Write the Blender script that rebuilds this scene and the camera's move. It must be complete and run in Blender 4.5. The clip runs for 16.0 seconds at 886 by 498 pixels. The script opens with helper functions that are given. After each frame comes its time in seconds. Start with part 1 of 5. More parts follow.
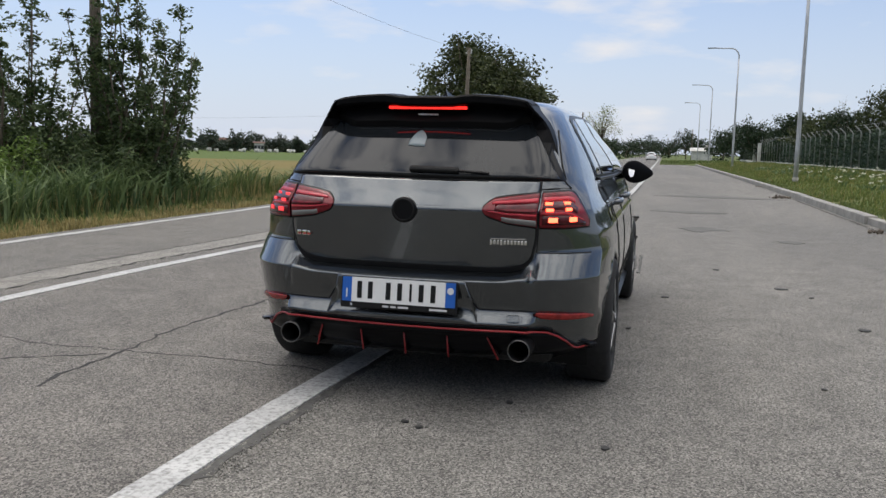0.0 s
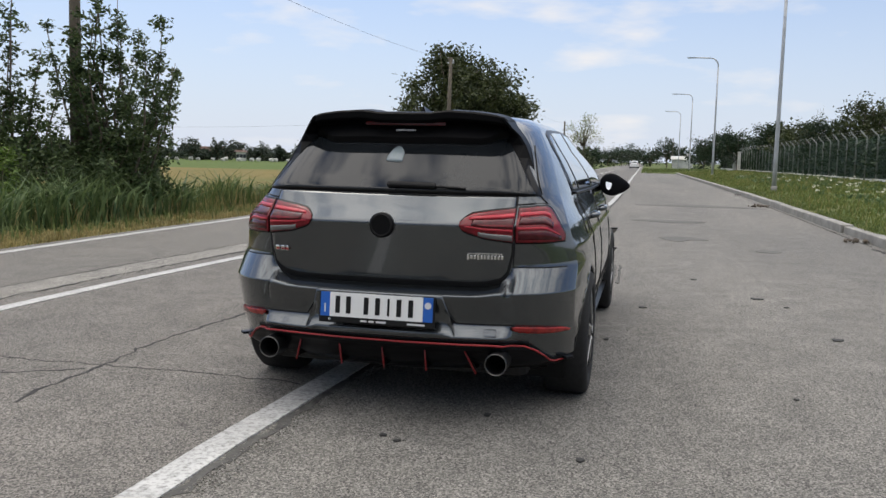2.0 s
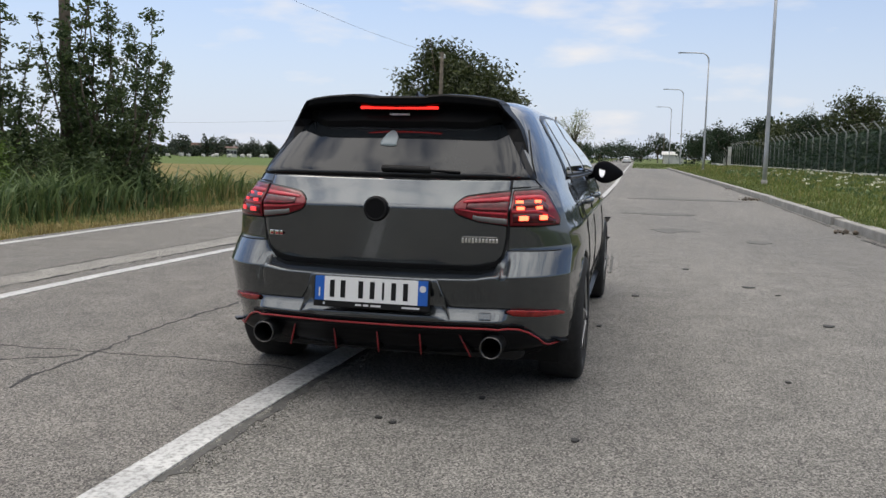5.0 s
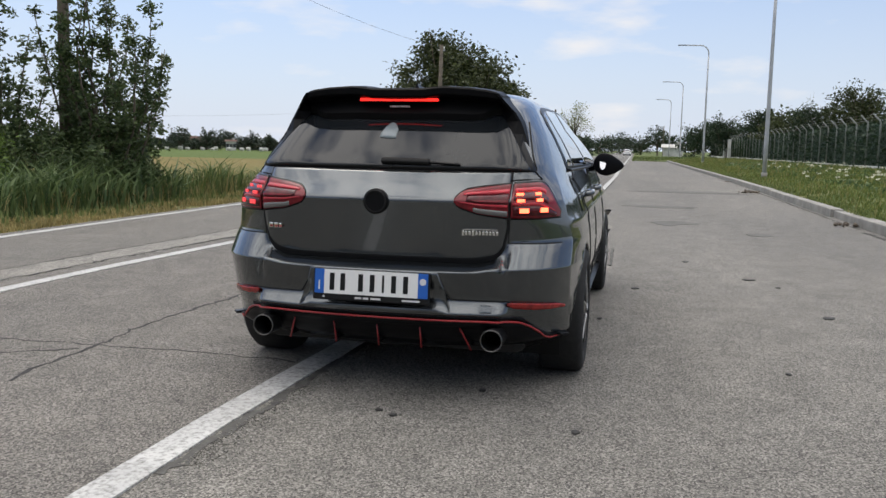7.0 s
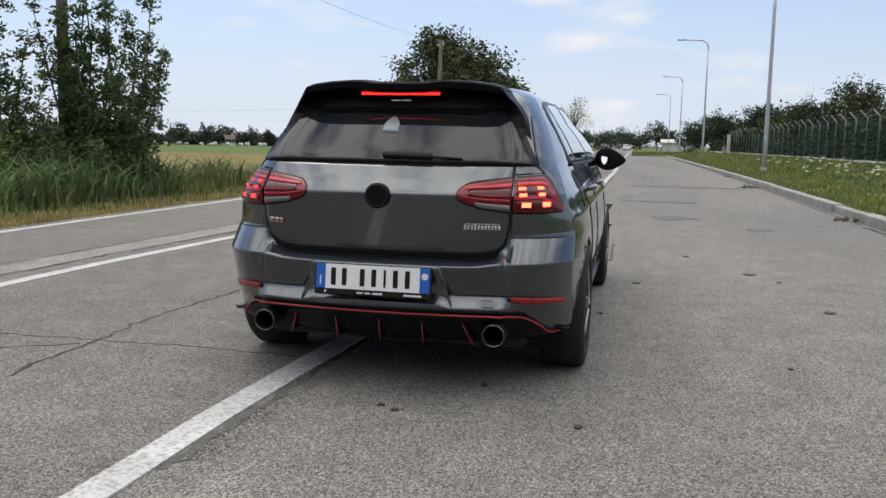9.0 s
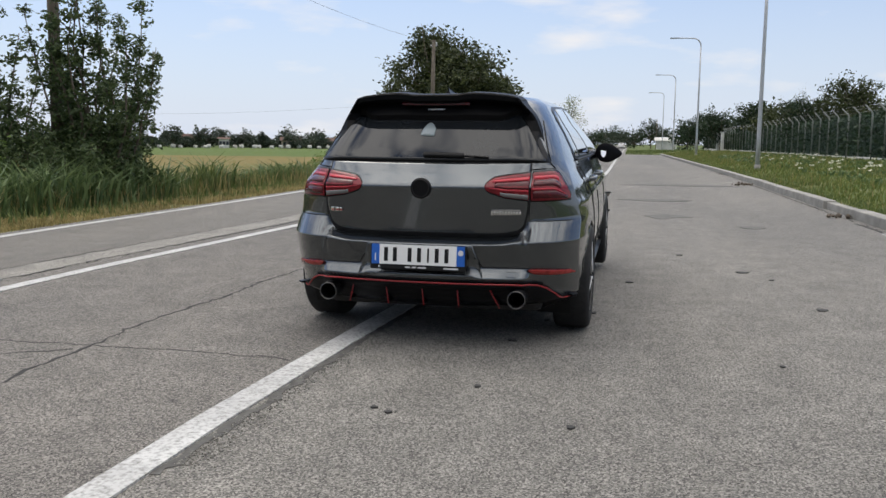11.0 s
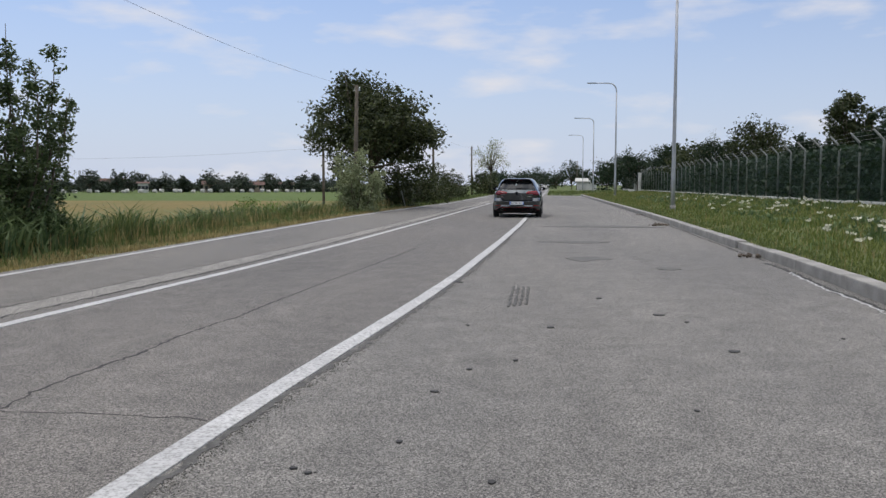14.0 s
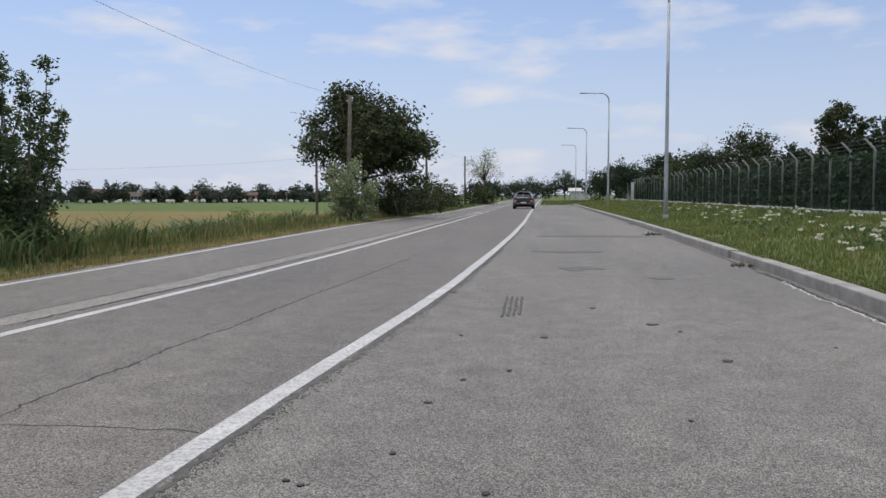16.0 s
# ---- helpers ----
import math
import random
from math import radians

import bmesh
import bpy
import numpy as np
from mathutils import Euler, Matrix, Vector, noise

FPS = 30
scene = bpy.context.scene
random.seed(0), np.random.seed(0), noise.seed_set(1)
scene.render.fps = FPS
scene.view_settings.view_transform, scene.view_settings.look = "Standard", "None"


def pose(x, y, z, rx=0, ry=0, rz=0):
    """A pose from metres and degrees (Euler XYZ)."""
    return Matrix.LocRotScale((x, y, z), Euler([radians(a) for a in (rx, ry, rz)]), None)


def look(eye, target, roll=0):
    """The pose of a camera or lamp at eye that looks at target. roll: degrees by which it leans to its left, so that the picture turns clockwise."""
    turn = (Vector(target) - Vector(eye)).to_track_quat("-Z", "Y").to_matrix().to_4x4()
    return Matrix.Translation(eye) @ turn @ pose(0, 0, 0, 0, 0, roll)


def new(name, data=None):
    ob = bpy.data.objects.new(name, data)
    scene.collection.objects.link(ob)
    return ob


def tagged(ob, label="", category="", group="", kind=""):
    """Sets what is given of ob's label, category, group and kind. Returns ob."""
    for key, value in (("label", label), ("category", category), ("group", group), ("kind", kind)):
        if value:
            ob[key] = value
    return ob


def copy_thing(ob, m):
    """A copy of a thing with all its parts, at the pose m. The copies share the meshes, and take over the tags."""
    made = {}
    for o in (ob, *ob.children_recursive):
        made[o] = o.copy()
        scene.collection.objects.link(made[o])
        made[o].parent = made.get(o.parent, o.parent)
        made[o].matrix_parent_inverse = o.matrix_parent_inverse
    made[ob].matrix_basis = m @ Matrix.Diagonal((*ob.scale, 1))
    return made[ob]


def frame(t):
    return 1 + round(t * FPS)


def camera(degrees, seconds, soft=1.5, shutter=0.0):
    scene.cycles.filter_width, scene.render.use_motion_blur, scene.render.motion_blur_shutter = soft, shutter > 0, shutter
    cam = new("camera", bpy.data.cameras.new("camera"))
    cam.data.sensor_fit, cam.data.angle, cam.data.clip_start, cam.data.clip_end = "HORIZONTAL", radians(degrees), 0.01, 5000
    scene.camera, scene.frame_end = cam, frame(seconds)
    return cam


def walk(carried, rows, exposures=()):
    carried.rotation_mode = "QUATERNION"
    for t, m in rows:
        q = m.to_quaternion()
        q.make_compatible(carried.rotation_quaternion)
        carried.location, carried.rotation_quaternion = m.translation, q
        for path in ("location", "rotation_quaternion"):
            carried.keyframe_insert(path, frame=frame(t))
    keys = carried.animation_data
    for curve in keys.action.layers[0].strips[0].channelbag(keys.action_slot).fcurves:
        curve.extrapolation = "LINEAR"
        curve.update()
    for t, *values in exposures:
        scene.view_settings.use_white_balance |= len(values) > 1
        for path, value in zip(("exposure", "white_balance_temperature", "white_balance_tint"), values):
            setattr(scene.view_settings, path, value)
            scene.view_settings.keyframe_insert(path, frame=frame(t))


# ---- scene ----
cam = camera(56.27, 16.0, soft=1.5)
PATH = [
    (0.0, pose(-0.062, 0.038, 1.160, 83.114, 0, 11.802) @ pose(0, 0, 0, 0, 0, 1.334)),
    (0.5, pose(-0.042, 0.041, 1.168, 82.379, 0, 11.722) @ pose(0, 0, 0, 0, 0, 0.458)),
    (1.0, pose(-0.033, 0.019, 1.185, 82.711, 0, 11.562) @ pose(0, 0, 0, 0, 0, 0.914)),
    (1.5, pose(-0.029, 0.015, 1.189, 83.413, 0, 11.097) @ pose(0, 0, 0, 0, 0, 1.184)),
    (2.0, pose(-0.029, 0.004, 1.193, 83.721, 0, 10.643) @ pose(0, 0, 0, 0, 0, 1.259)),
    (2.5, pose(-0.027, 0.002, 1.183, 83.740, 0, 10.498) @ pose(0, 0, 0, 0, 0, 1.241)),
    (3.0, pose(-0.030, -0.007, 1.168, 83.717, 0, 10.341) @ pose(0, 0, 0, 0, 0, 1.186)),
    (3.5, pose(-0.035, -0.014, 1.167, 83.691, 0, 10.295) @ pose(0, 0, 0, 0, 0, 1.171)),
    (4.0, pose(-0.035, -0.018, 1.154, 83.673, 0, 10.172) @ pose(0, 0, 0, 0, 0, 1.167)),
    (6.5, pose(-0.044, -0.010, 1.132, 83.060, 0, 10.011) @ pose(0, 0, 0, 0, 0, 1.120)),
    (7.0, pose(-0.042, -0.011, 1.133, 82.988, 0, 10.014) @ pose(0, 0, 0, 0, 0, 1.089)),
    (7.5, pose(-0.045, -0.011, 1.132, 82.833, 0, 9.929) @ pose(0, 0, 0, 0, 0, 1.142)),
    (8.0, pose(-0.044, -0.007, 1.132, 82.750, 0, 9.947) @ pose(0, 0, 0, 0, 0, 1.105)),
    (8.5, pose(-0.051, -0.002, 1.129, 82.660, 0, 9.921) @ pose(0, 0, 0, 0, 0, 1.148)),
    (9.0, pose(-0.056, -0.003, 1.128, 82.660, 0, 9.951) @ pose(0, 0, 0, 0, 0, 1.071)),
    (11.5, pose(-0.035, -0.009, 1.148, 82.686, 0, 9.485) @ pose(0, 0, 0, 0, 0, 0.353)),
    (12.0, pose(-0.033, -0.005, 1.161, 83.168, 0, 8.742) @ pose(0, 0, 0, 0, 0, 0.535)),
    (12.5, pose(-0.021, -0.004, 1.172, 83.940, 0, 7.226) @ pose(0, 0, 0, 0, 0, 0.372)),
    (13.0, pose(-0.008, -0.014, 1.184, 84.462, 0, 5.871) @ pose(0, 0, 0, 0, 0, -0.008)),
    (13.5, pose(-0.007, -0.012, 1.192, 85.016, 0, 4.971) @ pose(0, 0, 0, 0, 0, -0.014)),
    (14.0, pose(-0.001, -0.008, 1.198, 85.572, 0, 4.552) @ pose(0, 0, 0, 0, 0, 0.007)),
    (14.5, pose(0.005, -0.012, 1.202, 85.900, 0, 4.303) @ pose(0, 0, 0, 0, 0, -0.091)),
    (15.0, pose(0.003, -0.013, 1.200, 86.055, 0, 4.149) @ pose(0, 0, 0, 0, 0, -0.162)),
    (15.5, pose(0.001, -0.003, 1.202, 86.253, 0, 4.077) @ pose(0, 0, 0, 0, 0, -0.098)),
    (16.0, pose(0.000, 0.000, 1.200, 86.256, 0, 4.099) @ pose(0, 0, 0, 0, 0, -0.103)),
]
# the picture darkens a little and turns bluer once the car has gone
walk(cam, PATH, [(0, -0.07, 6700, 10), (0.5, 0.04, 6760, 10), (2.0, 0.02, 6760, 10), (3.5, -0.01, 6760, 10), (9.0, 0.05, 6760, 10), (11.3, 0.02, 6740, 10), (13.2, -0.08, 6580, 11), (13.9, -0.21, 6450, 12), (14.5, -0.24, 6450, 12), (16.0, -0.21, 6470, 12)])

# ---- light: bright hazy day, thin cloud over the sun ----
SUN_AZ, SUN_EL = -38.0, 61.0      # degrees right of +y, and above the horizon
world = bpy.data.worlds.new("sky")
scene.world = world
world.use_nodes = True
wn, wl = world.node_tree.nodes, world.node_tree.links
wn.clear()
w_out, w_bg = wn.new("ShaderNodeOutputWorld"), wn.new("ShaderNodeBackground")
w_sky, w_co = wn.new("ShaderNodeTexSky"), wn.new("ShaderNodeTexCoord")
w_sky.sky_type, w_sky.sun_disc = "NISHITA", False
w_sky.sun_elevation, w_sky.sun_rotation = radians(SUN_EL), radians(SUN_AZ)
w_sky.air_density, w_sky.dust_density, w_sky.ozone_density = 1.0, 1.0, 2.0
w_sep, w_map = wn.new("ShaderNodeSeparateXYZ"), wn.new("ShaderNodeMapping")
w_map.inputs["Scale"].default_value = (1.0, 1.0, 3.6)
w_n1, w_r1 = wn.new("ShaderNodeTexNoise"), wn.new("ShaderNodeValToRGB")
w_n1.inputs["Scale"].default_value, w_n1.inputs["Detail"].default_value = 6.5, 8
w_n1.inputs["Roughness"].default_value = 0.52
w_r1.color_ramp.elements[0].position, w_r1.color_ramp.elements[1].position = 0.545, 0.74
w_r1.color_ramp.elements[1].color = (0.8, 0.8, 0.8, 1)
w_haze = wn.new("ShaderNodeMapRange")
w_haze.inputs["From Min"].default_value, w_haze.inputs["From Max"].default_value = 0.0, 0.30
w_haze.inputs["To Min"].default_value, w_haze.inputs["To Max"].default_value = 0.92, 0.12
w_cloud, w_mix, w_mul = wn.new("ShaderNodeMixRGB"), wn.new("ShaderNodeMixRGB"), wn.new("ShaderNodeMixRGB")
w_mul.blend_type = "MULTIPLY"
w_lit, w_tone = wn.new("ShaderNodeMapRange"), wn.new("ShaderNodeMixRGB")      # cloud shines brighter towards the veiled sun
w_lit.inputs["From Min"].default_value, w_lit.inputs["From Max"].default_value = 0.36, 0.9
w_tone.inputs[1].default_value, w_tone.inputs[2].default_value = (0.88, 0.88, 0.91, 1), (3.4, 3.35, 3.3, 1)
w_mul.inputs[0].default_value = 1.0
w_mul.inputs[2].default_value = (0.095, 0.115, 0.142, 1)
w_mix.inputs[2].default_value = (0.69, 0.765, 0.925, 1)
wl.new(w_co.outputs["Generated"], w_map.inputs["Vector"]), wl.new(w_map.outputs[0], w_n1.inputs["Vector"])
wl.new(w_sep.outputs[2], w_lit.inputs["Value"]), wl.new(w_lit.outputs[0], w_tone.inputs[0]), wl.new(w_tone.outputs[0], w_cloud.inputs[2])
# cloud thickens overhead
w_high, w_add = wn.new("ShaderNodeMapRange"), wn.new("ShaderNodeMath")
w_high.inputs["From Min"].default_value, w_high.inputs["From Max"].default_value = 0.24, 0.6
w_high.inputs["To Min"].default_value, w_high.inputs["To Max"].default_value = 0.0, 0.21
wl.new(w_sep.outputs[2], w_high.inputs["Value"]), wl.new(w_high.outputs[0], w_add.inputs[0])
wl.new(w_n1.outputs[0], w_add.inputs[1]), wl.new(w_add.outputs[0], w_r1.inputs[0]), wl.new(w_co.outputs["Generated"], w_sep.inputs[0])
wl.new(w_sep.outputs[2], w_haze.inputs["Value"])
wl.new(w_sky.outputs[0], w_mul.inputs[1]), wl.new(w_mul.outputs[0], w_mix.inputs[1])
wl.new(w_haze.outputs[0], w_mix.inputs[0]), wl.new(w_mix.outputs[0], w_cloud.inputs[1])
wl.new(w_r1.outputs[0], w_cloud.inputs[0]), wl.new(w_cloud.outputs[0], w_bg.inputs[0])
wl.new(w_bg.outputs[0], w_out.inputs[0])
w_bg.inputs[1].default_value = 1.0
sun = new("sun", bpy.data.lights.new("sun", "SUN"))
sun.data.energy, sun.data.angle, sun.data.color = 0.5, radians(24), (1.0, 0.93, 0.82)
sun.matrix_world = look((math.sin(radians(SUN_AZ)) * 50, math.cos(radians(SUN_AZ)) * 50, 50 * math.tan(radians(SUN_EL))), (0, 0, 0))


# ---- materials ----
def shader(name, rough=0.6, metal=0.0, spec=0.5):
    m = bpy.data.materials.new(name)
    m.use_nodes = True
    b = m.node_tree.nodes["Principled BSDF"]
    b.inputs["Roughness"].default_value, b.inputs["Metallic"].default_value = rough, metal
    b.inputs["Specular IOR Level"].default_value = spec
    return m, m.node_tree.nodes, m.node_tree.links, b


def noise_node(n, l, scale, detail=4, coord="Object", stretch=(1, 1, 1)):
    co, mp, tx = n.new("ShaderNodeTexCoord"), n.new("ShaderNodeMapping"), n.new("ShaderNodeTexNoise")
    mp.inputs["Scale"].default_value = stretch
    tx.inputs["Scale"].default_value, tx.inputs["Detail"].default_value = scale, detail
    l.new(co.outputs[coord], mp.inputs[0]), l.new(mp.outputs[0], tx.inputs["Vector"])
    return tx.outputs[0]


def ramp(n, l, value, stops):
    r = n.new("ShaderNodeValToRGB")
    e = r.color_ramp.elements
    while len(e) < len(stops):
        e.new(0.5)
    for el, (p, c) in zip(e, stops):
        el.position, el.color = p, (*c, 1)
    l.new(value, r.inputs[0])
    return r.outputs[0]


def mixed(n, l, fac, a, b, blend="MIX"):
    x = n.new("ShaderNodeMixRGB")
    x.blend_type = blend
    for k, v in enumerate((fac, a, b)):
        if isinstance(v, (int, float)):
            x.inputs[k].default_value = v
        elif isinstance(v, tuple):
            x.inputs[k].default_value = (*v, 1)
        else:
            l.new(v, x.inputs[k])
    return x.outputs[0]


def bump(n, l, b, height, strength, distance):
    x = n.new("ShaderNodeBump")
    x.inputs["Strength"].default_value, x.inputs["Distance"].default_value = strength, distance
    l.new(height, x.inputs["Height"]), l.new(x.outputs[0], b.inputs["Normal"])


def plain(name, col, rough=0.5, metal=0.0, var=0.12, scale=6.0, fine=60.0, relief=0.0, spec=0.5, coat=0.0):
    """Colour with stains at a coarse and a fine scale, and a little relief."""
    m, n, l, b = shader(name, rough, metal, spec)
    lo, hi = tuple(c * (1 - var) for c in col), tuple(min(1, c * (1 + var)) for c in col)
    c1 = ramp(n, l, noise_node(n, l, scale), [(0.3, lo), (0.7, hi)])
    g = ramp(n, l, noise_node(n, l, fine, 2), [(0.3, (1 - var,) * 3), (0.7, (1, 1, 1))])
    l.new(mixed(n, l, 0.6, c1, g, "MULTIPLY"), b.inputs["Base Color"])
    r = n.new("ShaderNodeMapRange")
    r.inputs["To Min"].default_value, r.inputs["To Max"].default_value = max(0.02, rough * 0.85), min(1, rough * 1.15)
    l.new(noise_node(n, l, scale * 2.3), r.inputs[0]), l.new(r.outputs[0], b.inputs["Roughness"])
    if relief:
        bump(n, l, b, noise_node(n, l, fine), 0.5, relief)
    if coat:
        b.inputs["Coat Weight"].default_value, b.inputs["Coat Roughness"].default_value = coat, 0.04
    return m


def asphalt_material(name, dark, light, tint):
    m, n, l, b = shader(name, 0.86, 0.0, 0.35)
    co, vo = n.new("ShaderNodeTexCoord"), n.new("ShaderNodeTexVoronoi")
    vo.inputs["Scale"].default_value = 160
    l.new(co.outputs["Object"], vo.inputs["Vector"])
    chips = ramp(n, l, vo.outputs["Color"], [(0.05, (dark * 0.22,) * 3), (0.5, (0.5 * (dark + light),) * 3), (0.97, (light * 1.95,) * 3)])
    big = ramp(n, l, noise_node(n, l, 0.35, 5, stretch=(1, 0.35, 1)), [(0.3, (0.82, 0.82, 0.82)), (0.7, (1.12, 1.1, 1.07))])
    mid = ramp(n, l, noise_node(n, l, 3.5, 6), [(0.25, (0.78, 0.78, 0.78)), (0.75, (1.14, 1.14, 1.14))])
    tracks = ramp(n, l, noise_node(n, l, 1.1, 3, stretch=(1, 0.02, 1)), [(0.3, (0.92, 0.92, 0.92)), (0.7, (1.06, 1.06, 1.06))])
    c = mixed(n, l, 1.0, chips, big, "MULTIPLY")
    c = mixed(n, l, 1.0, c, mid, "MULTIPLY")
    c = mixed(n, l, 1.0, c, tracks, "MULTIPLY")
    c = mixed(n, l, 1.0, c, tint, "MULTIPLY")
    l.new(c, b.inputs["Base Color"])
    grit = n.new("ShaderNodeTexNoise")
    grit.inputs["Scale"].default_value, grit.inputs["Detail"].default_value = 170, 3
    l.new(co.outputs["Object"], grit.inputs["Vector"])
    bump(n, l, b, grit.outputs[0], 0.7, 0.004)
    return m


def leaf_material(name, lo, hi, rough=0.55, trans=0.25):
    m, n, l, b = shader(name, rough, 0.0, 0.3)
    geo = n.new("ShaderNodeNewGeometry")
    c = ramp(n, l, geo.outputs["Random Per Island"], [(0.0, lo), (0.6, tuple((a + d) / 2 for a, d in zip(lo, hi))), (1.0, hi)])
    c = mixed(n, l, 0.5, c, ramp(n, l, noise_node(n, l, 1.3, 3), [(0.3, (0.6, 0.62, 0.6)), (0.7, (1.2, 1.18, 1.1))]), "MULTIPLY")
    l.new(c, b.inputs["Base Color"])
    tr, mx = n.new("ShaderNodeBsdfTranslucent"), n.new("ShaderNodeMixShader")
    l.new(c, tr.inputs[0])
    mx.inputs[0].default_value = trans
    out = n["Material Output"]
    l.new(b.outputs[0], mx.inputs[1]), l.new(tr.outputs[0], mx.inputs[2]), l.new(mx.outputs[0], out.inputs[0])
    return m


def paint_line_material():
    m, n, l, b = shader("worn_road_paint", 0.7)
    wear = ramp(n, l, noise_node(n, l, 55, 8), [(0.30, (0.0, 0.0, 0.0)), (0.56, (1, 1, 1))])
    white = ramp(n, l, noise_node(n, l, 3, 4), [(0.3, (0.42, 0.415, 0.40)), (0.7, (0.57, 0.565, 0.54))])
    l.new(mixed(n, l, wear, (0.22, 0.215, 0.20), white), b.inputs["Base Color"])
    bump(n, l, b, noise_node(n, l, 110, 3), 0.5, 0.003)
    return m


def soil_grass_material(name, lo, hi, dry, scale=0.6):
    m, n, l, b = shader(name, 0.95, 0.0, 0.15)
    c = ramp(n, l, noise_node(n, l, 14, 6), [(0.3, lo), (0.7, hi)])
    k = ramp(n, l, noise_node(n, l, scale, 5), [(0.42, (0, 0, 0)), (0.66, (1, 1, 1))])
    l.new(mixed(n, l, k, c, dry), b.inputs["Base Color"])
    bump(n, l, b, noise_node(n, l, 30, 4), 0.8, 0.03)
    return m


M_ASPHALT = asphalt_material("worn_asphalt", 0.119, 0.194, (1.0, 0.955, 0.865))
M_ASPHALT_LANE = asphalt_material("lane_asphalt", 0.101, 0.165, (1.0, 0.94, 0.85))
M_ASPHALT_DARK = asphalt_material("newer_asphalt", 0.110, 0.176, (1.0, 0.95, 0.855))
M_STRIP = asphalt_material("bleached_asphalt", 0.160, 0.255, (1.0, 0.955, 0.86))
M_LINE = paint_line_material()
M_CRACK = plain("crack_filler", (0.028, 0.027, 0.025), 0.95, var=0.3, scale=20)
M_STAIN = plain("dark_road_stain", (0.09, 0.086, 0.078), 0.9, var=0.35, scale=14, relief=0.003)
M_PATCH = plain("faint_road_patch", (0.11, 0.105, 0.095), 0.9, var=0.3, scale=9, relief=0.003)
M_GRIT = leaf_material("grit_stones", (0.09, 0.087, 0.08), (0.28, 0.265, 0.24), 0.9, 0.0)
M_TAR = plain("tar_spot", (0.035, 0.034, 0.032), 0.8, var=0.3, scale=30, relief=0.004)
M_KERB = plain("kerb_concrete", (0.275, 0.262, 0.235), 0.9, var=0.28, scale=3.0, fine=45, relief=0.004)
M_GRASS = soil_grass_material("verge_soil", (0.05, 0.085, 0.022), (0.09, 0.13, 0.04), (0.16, 0.16, 0.07))
M_WHEAT = soil_grass_material("stubble_field", (0.165, 0.125, 0.046), (0.215, 0.165, 0.064), (0.14, 0.132, 0.046), 0.05)
M_CROP = soil_grass_material("green_crop", (0.075, 0.112, 0.030), (0.105, 0.145, 0.04), (0.10, 0.13, 0.042), 0.03)
M_BLADE_DRY = leaf_material("dry_grass_blades", (0.24, 0.19, 0.075), (0.46, 0.37, 0.17))
M_BLADE_TALL = leaf_material("tall_grass_blades", (0.075, 0.115, 0.03), (0.21, 0.24, 0.085))
M_BLADE_VERGE = leaf_material("verge_grass_blades", (0.08, 0.115, 0.026), (0.23, 0.255, 0.07))
M_REED = leaf_material("reed_blades", (0.045, 0.085, 0.03), (0.175, 0.23, 0.09))
M_LEAF_A = leaf_material("shrub_leaves", (0.03, 0.052, 0.02), (0.11, 0.15, 0.055))
M_LEAF_B = leaf_material("tree_leaves", (0.022, 0.034, 0.012), (0.085, 0.10, 0.034))
M_LEAF_C = leaf_material("willow_leaves", (0.16, 0.19, 0.09), (0.36, 0.4, 0.22))
M_LEAF_D = leaf_material("hedge_leaves", (0.012, 0.026, 0.013), (0.036, 0.064, 0.026))
M_LEAF_LIGHT = leaf_material("young_leaves", (0.10, 0.17, 0.03), (0.2, 0.28, 0.07))
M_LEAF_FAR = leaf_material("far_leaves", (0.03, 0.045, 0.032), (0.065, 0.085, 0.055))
M_FLOWER = leaf_material("white_flowers", (0.62, 0.6, 0.48), (0.8, 0.78, 0.66))
M_BARK = plain("bark", (0.12, 0.095, 0.07), 0.95, var=0.35, scale=9, relief=0.02)
M_POLE = plain("weathered_pole_wood", (0.115, 0.095, 0.07), 0.9, var=0.3, scale=5, relief=0.008)
M_STEEL = plain("galvanised_steel", (0.42, 0.43, 0.44), 0.5, 0.4, var=0.12, scale=3)
M_LAMP_HEAD = plain("lamp_head_grey", (0.2, 0.21, 0.22), 0.45, 0.2)
M_LAMP_GLASS = plain("lamp_cover", (0.6, 0.6, 0.58), 0.2)
M_FENCE_POST = plain("fence_post_concrete", (0.25, 0.26, 0.235), 0.85, var=0.2, scale=4)
M_FENCE_WIRE = plain("green_fence_wire", (0.035, 0.075, 0.045), 0.6)
M_WALL_WHITE = plain("whitewashed_wall", (0.55, 0.54, 0.5), 0.9, var=0.2, scale=1.2)
M_ROOF = plain("roof_tiles", (0.115, 0.062, 0.046), 0.9, var=0.25, scale=2)
M_WINDOW_DARK = plain("dark_pane", (0.03, 0.035, 0.04), 0.1)
M_PLASTER = plain("house_plaster", (0.30, 0.25, 0.19), 0.9, var=0.12, scale=0.6)
M_CABLE = plain("cable", (0.05, 0.05, 0.055), 0.6)


# ---- mesh helpers ----
def mesh_object(name, verts, faces, material, parent=None, smooth=False, label=""):
    me = bpy.data.meshes.new(name)
    me.from_pydata([tuple(v) for v in verts], [], faces)
    me.materials.append(material)
    if smooth:
        me.shade_smooth()
    me.update()
    ob = new(name, me)
    if parent:
        ob.parent = parent
    if label:
        ob["label"] = label
    return ob


def part(name, bm, material, parent=None, label="", smooth=False):
    me = bpy.data.meshes.new(name)
    bmesh.ops.recalc_face_normals(bm, faces=bm.faces)
    bm.to_mesh(me)
    bm.free()
    me.materials.append(material)
    if smooth:
        me.shade_smooth()
    ob = new(name, me)
    if parent:
        ob.parent = parent
    if label:
        ob["label"] = label
    return ob


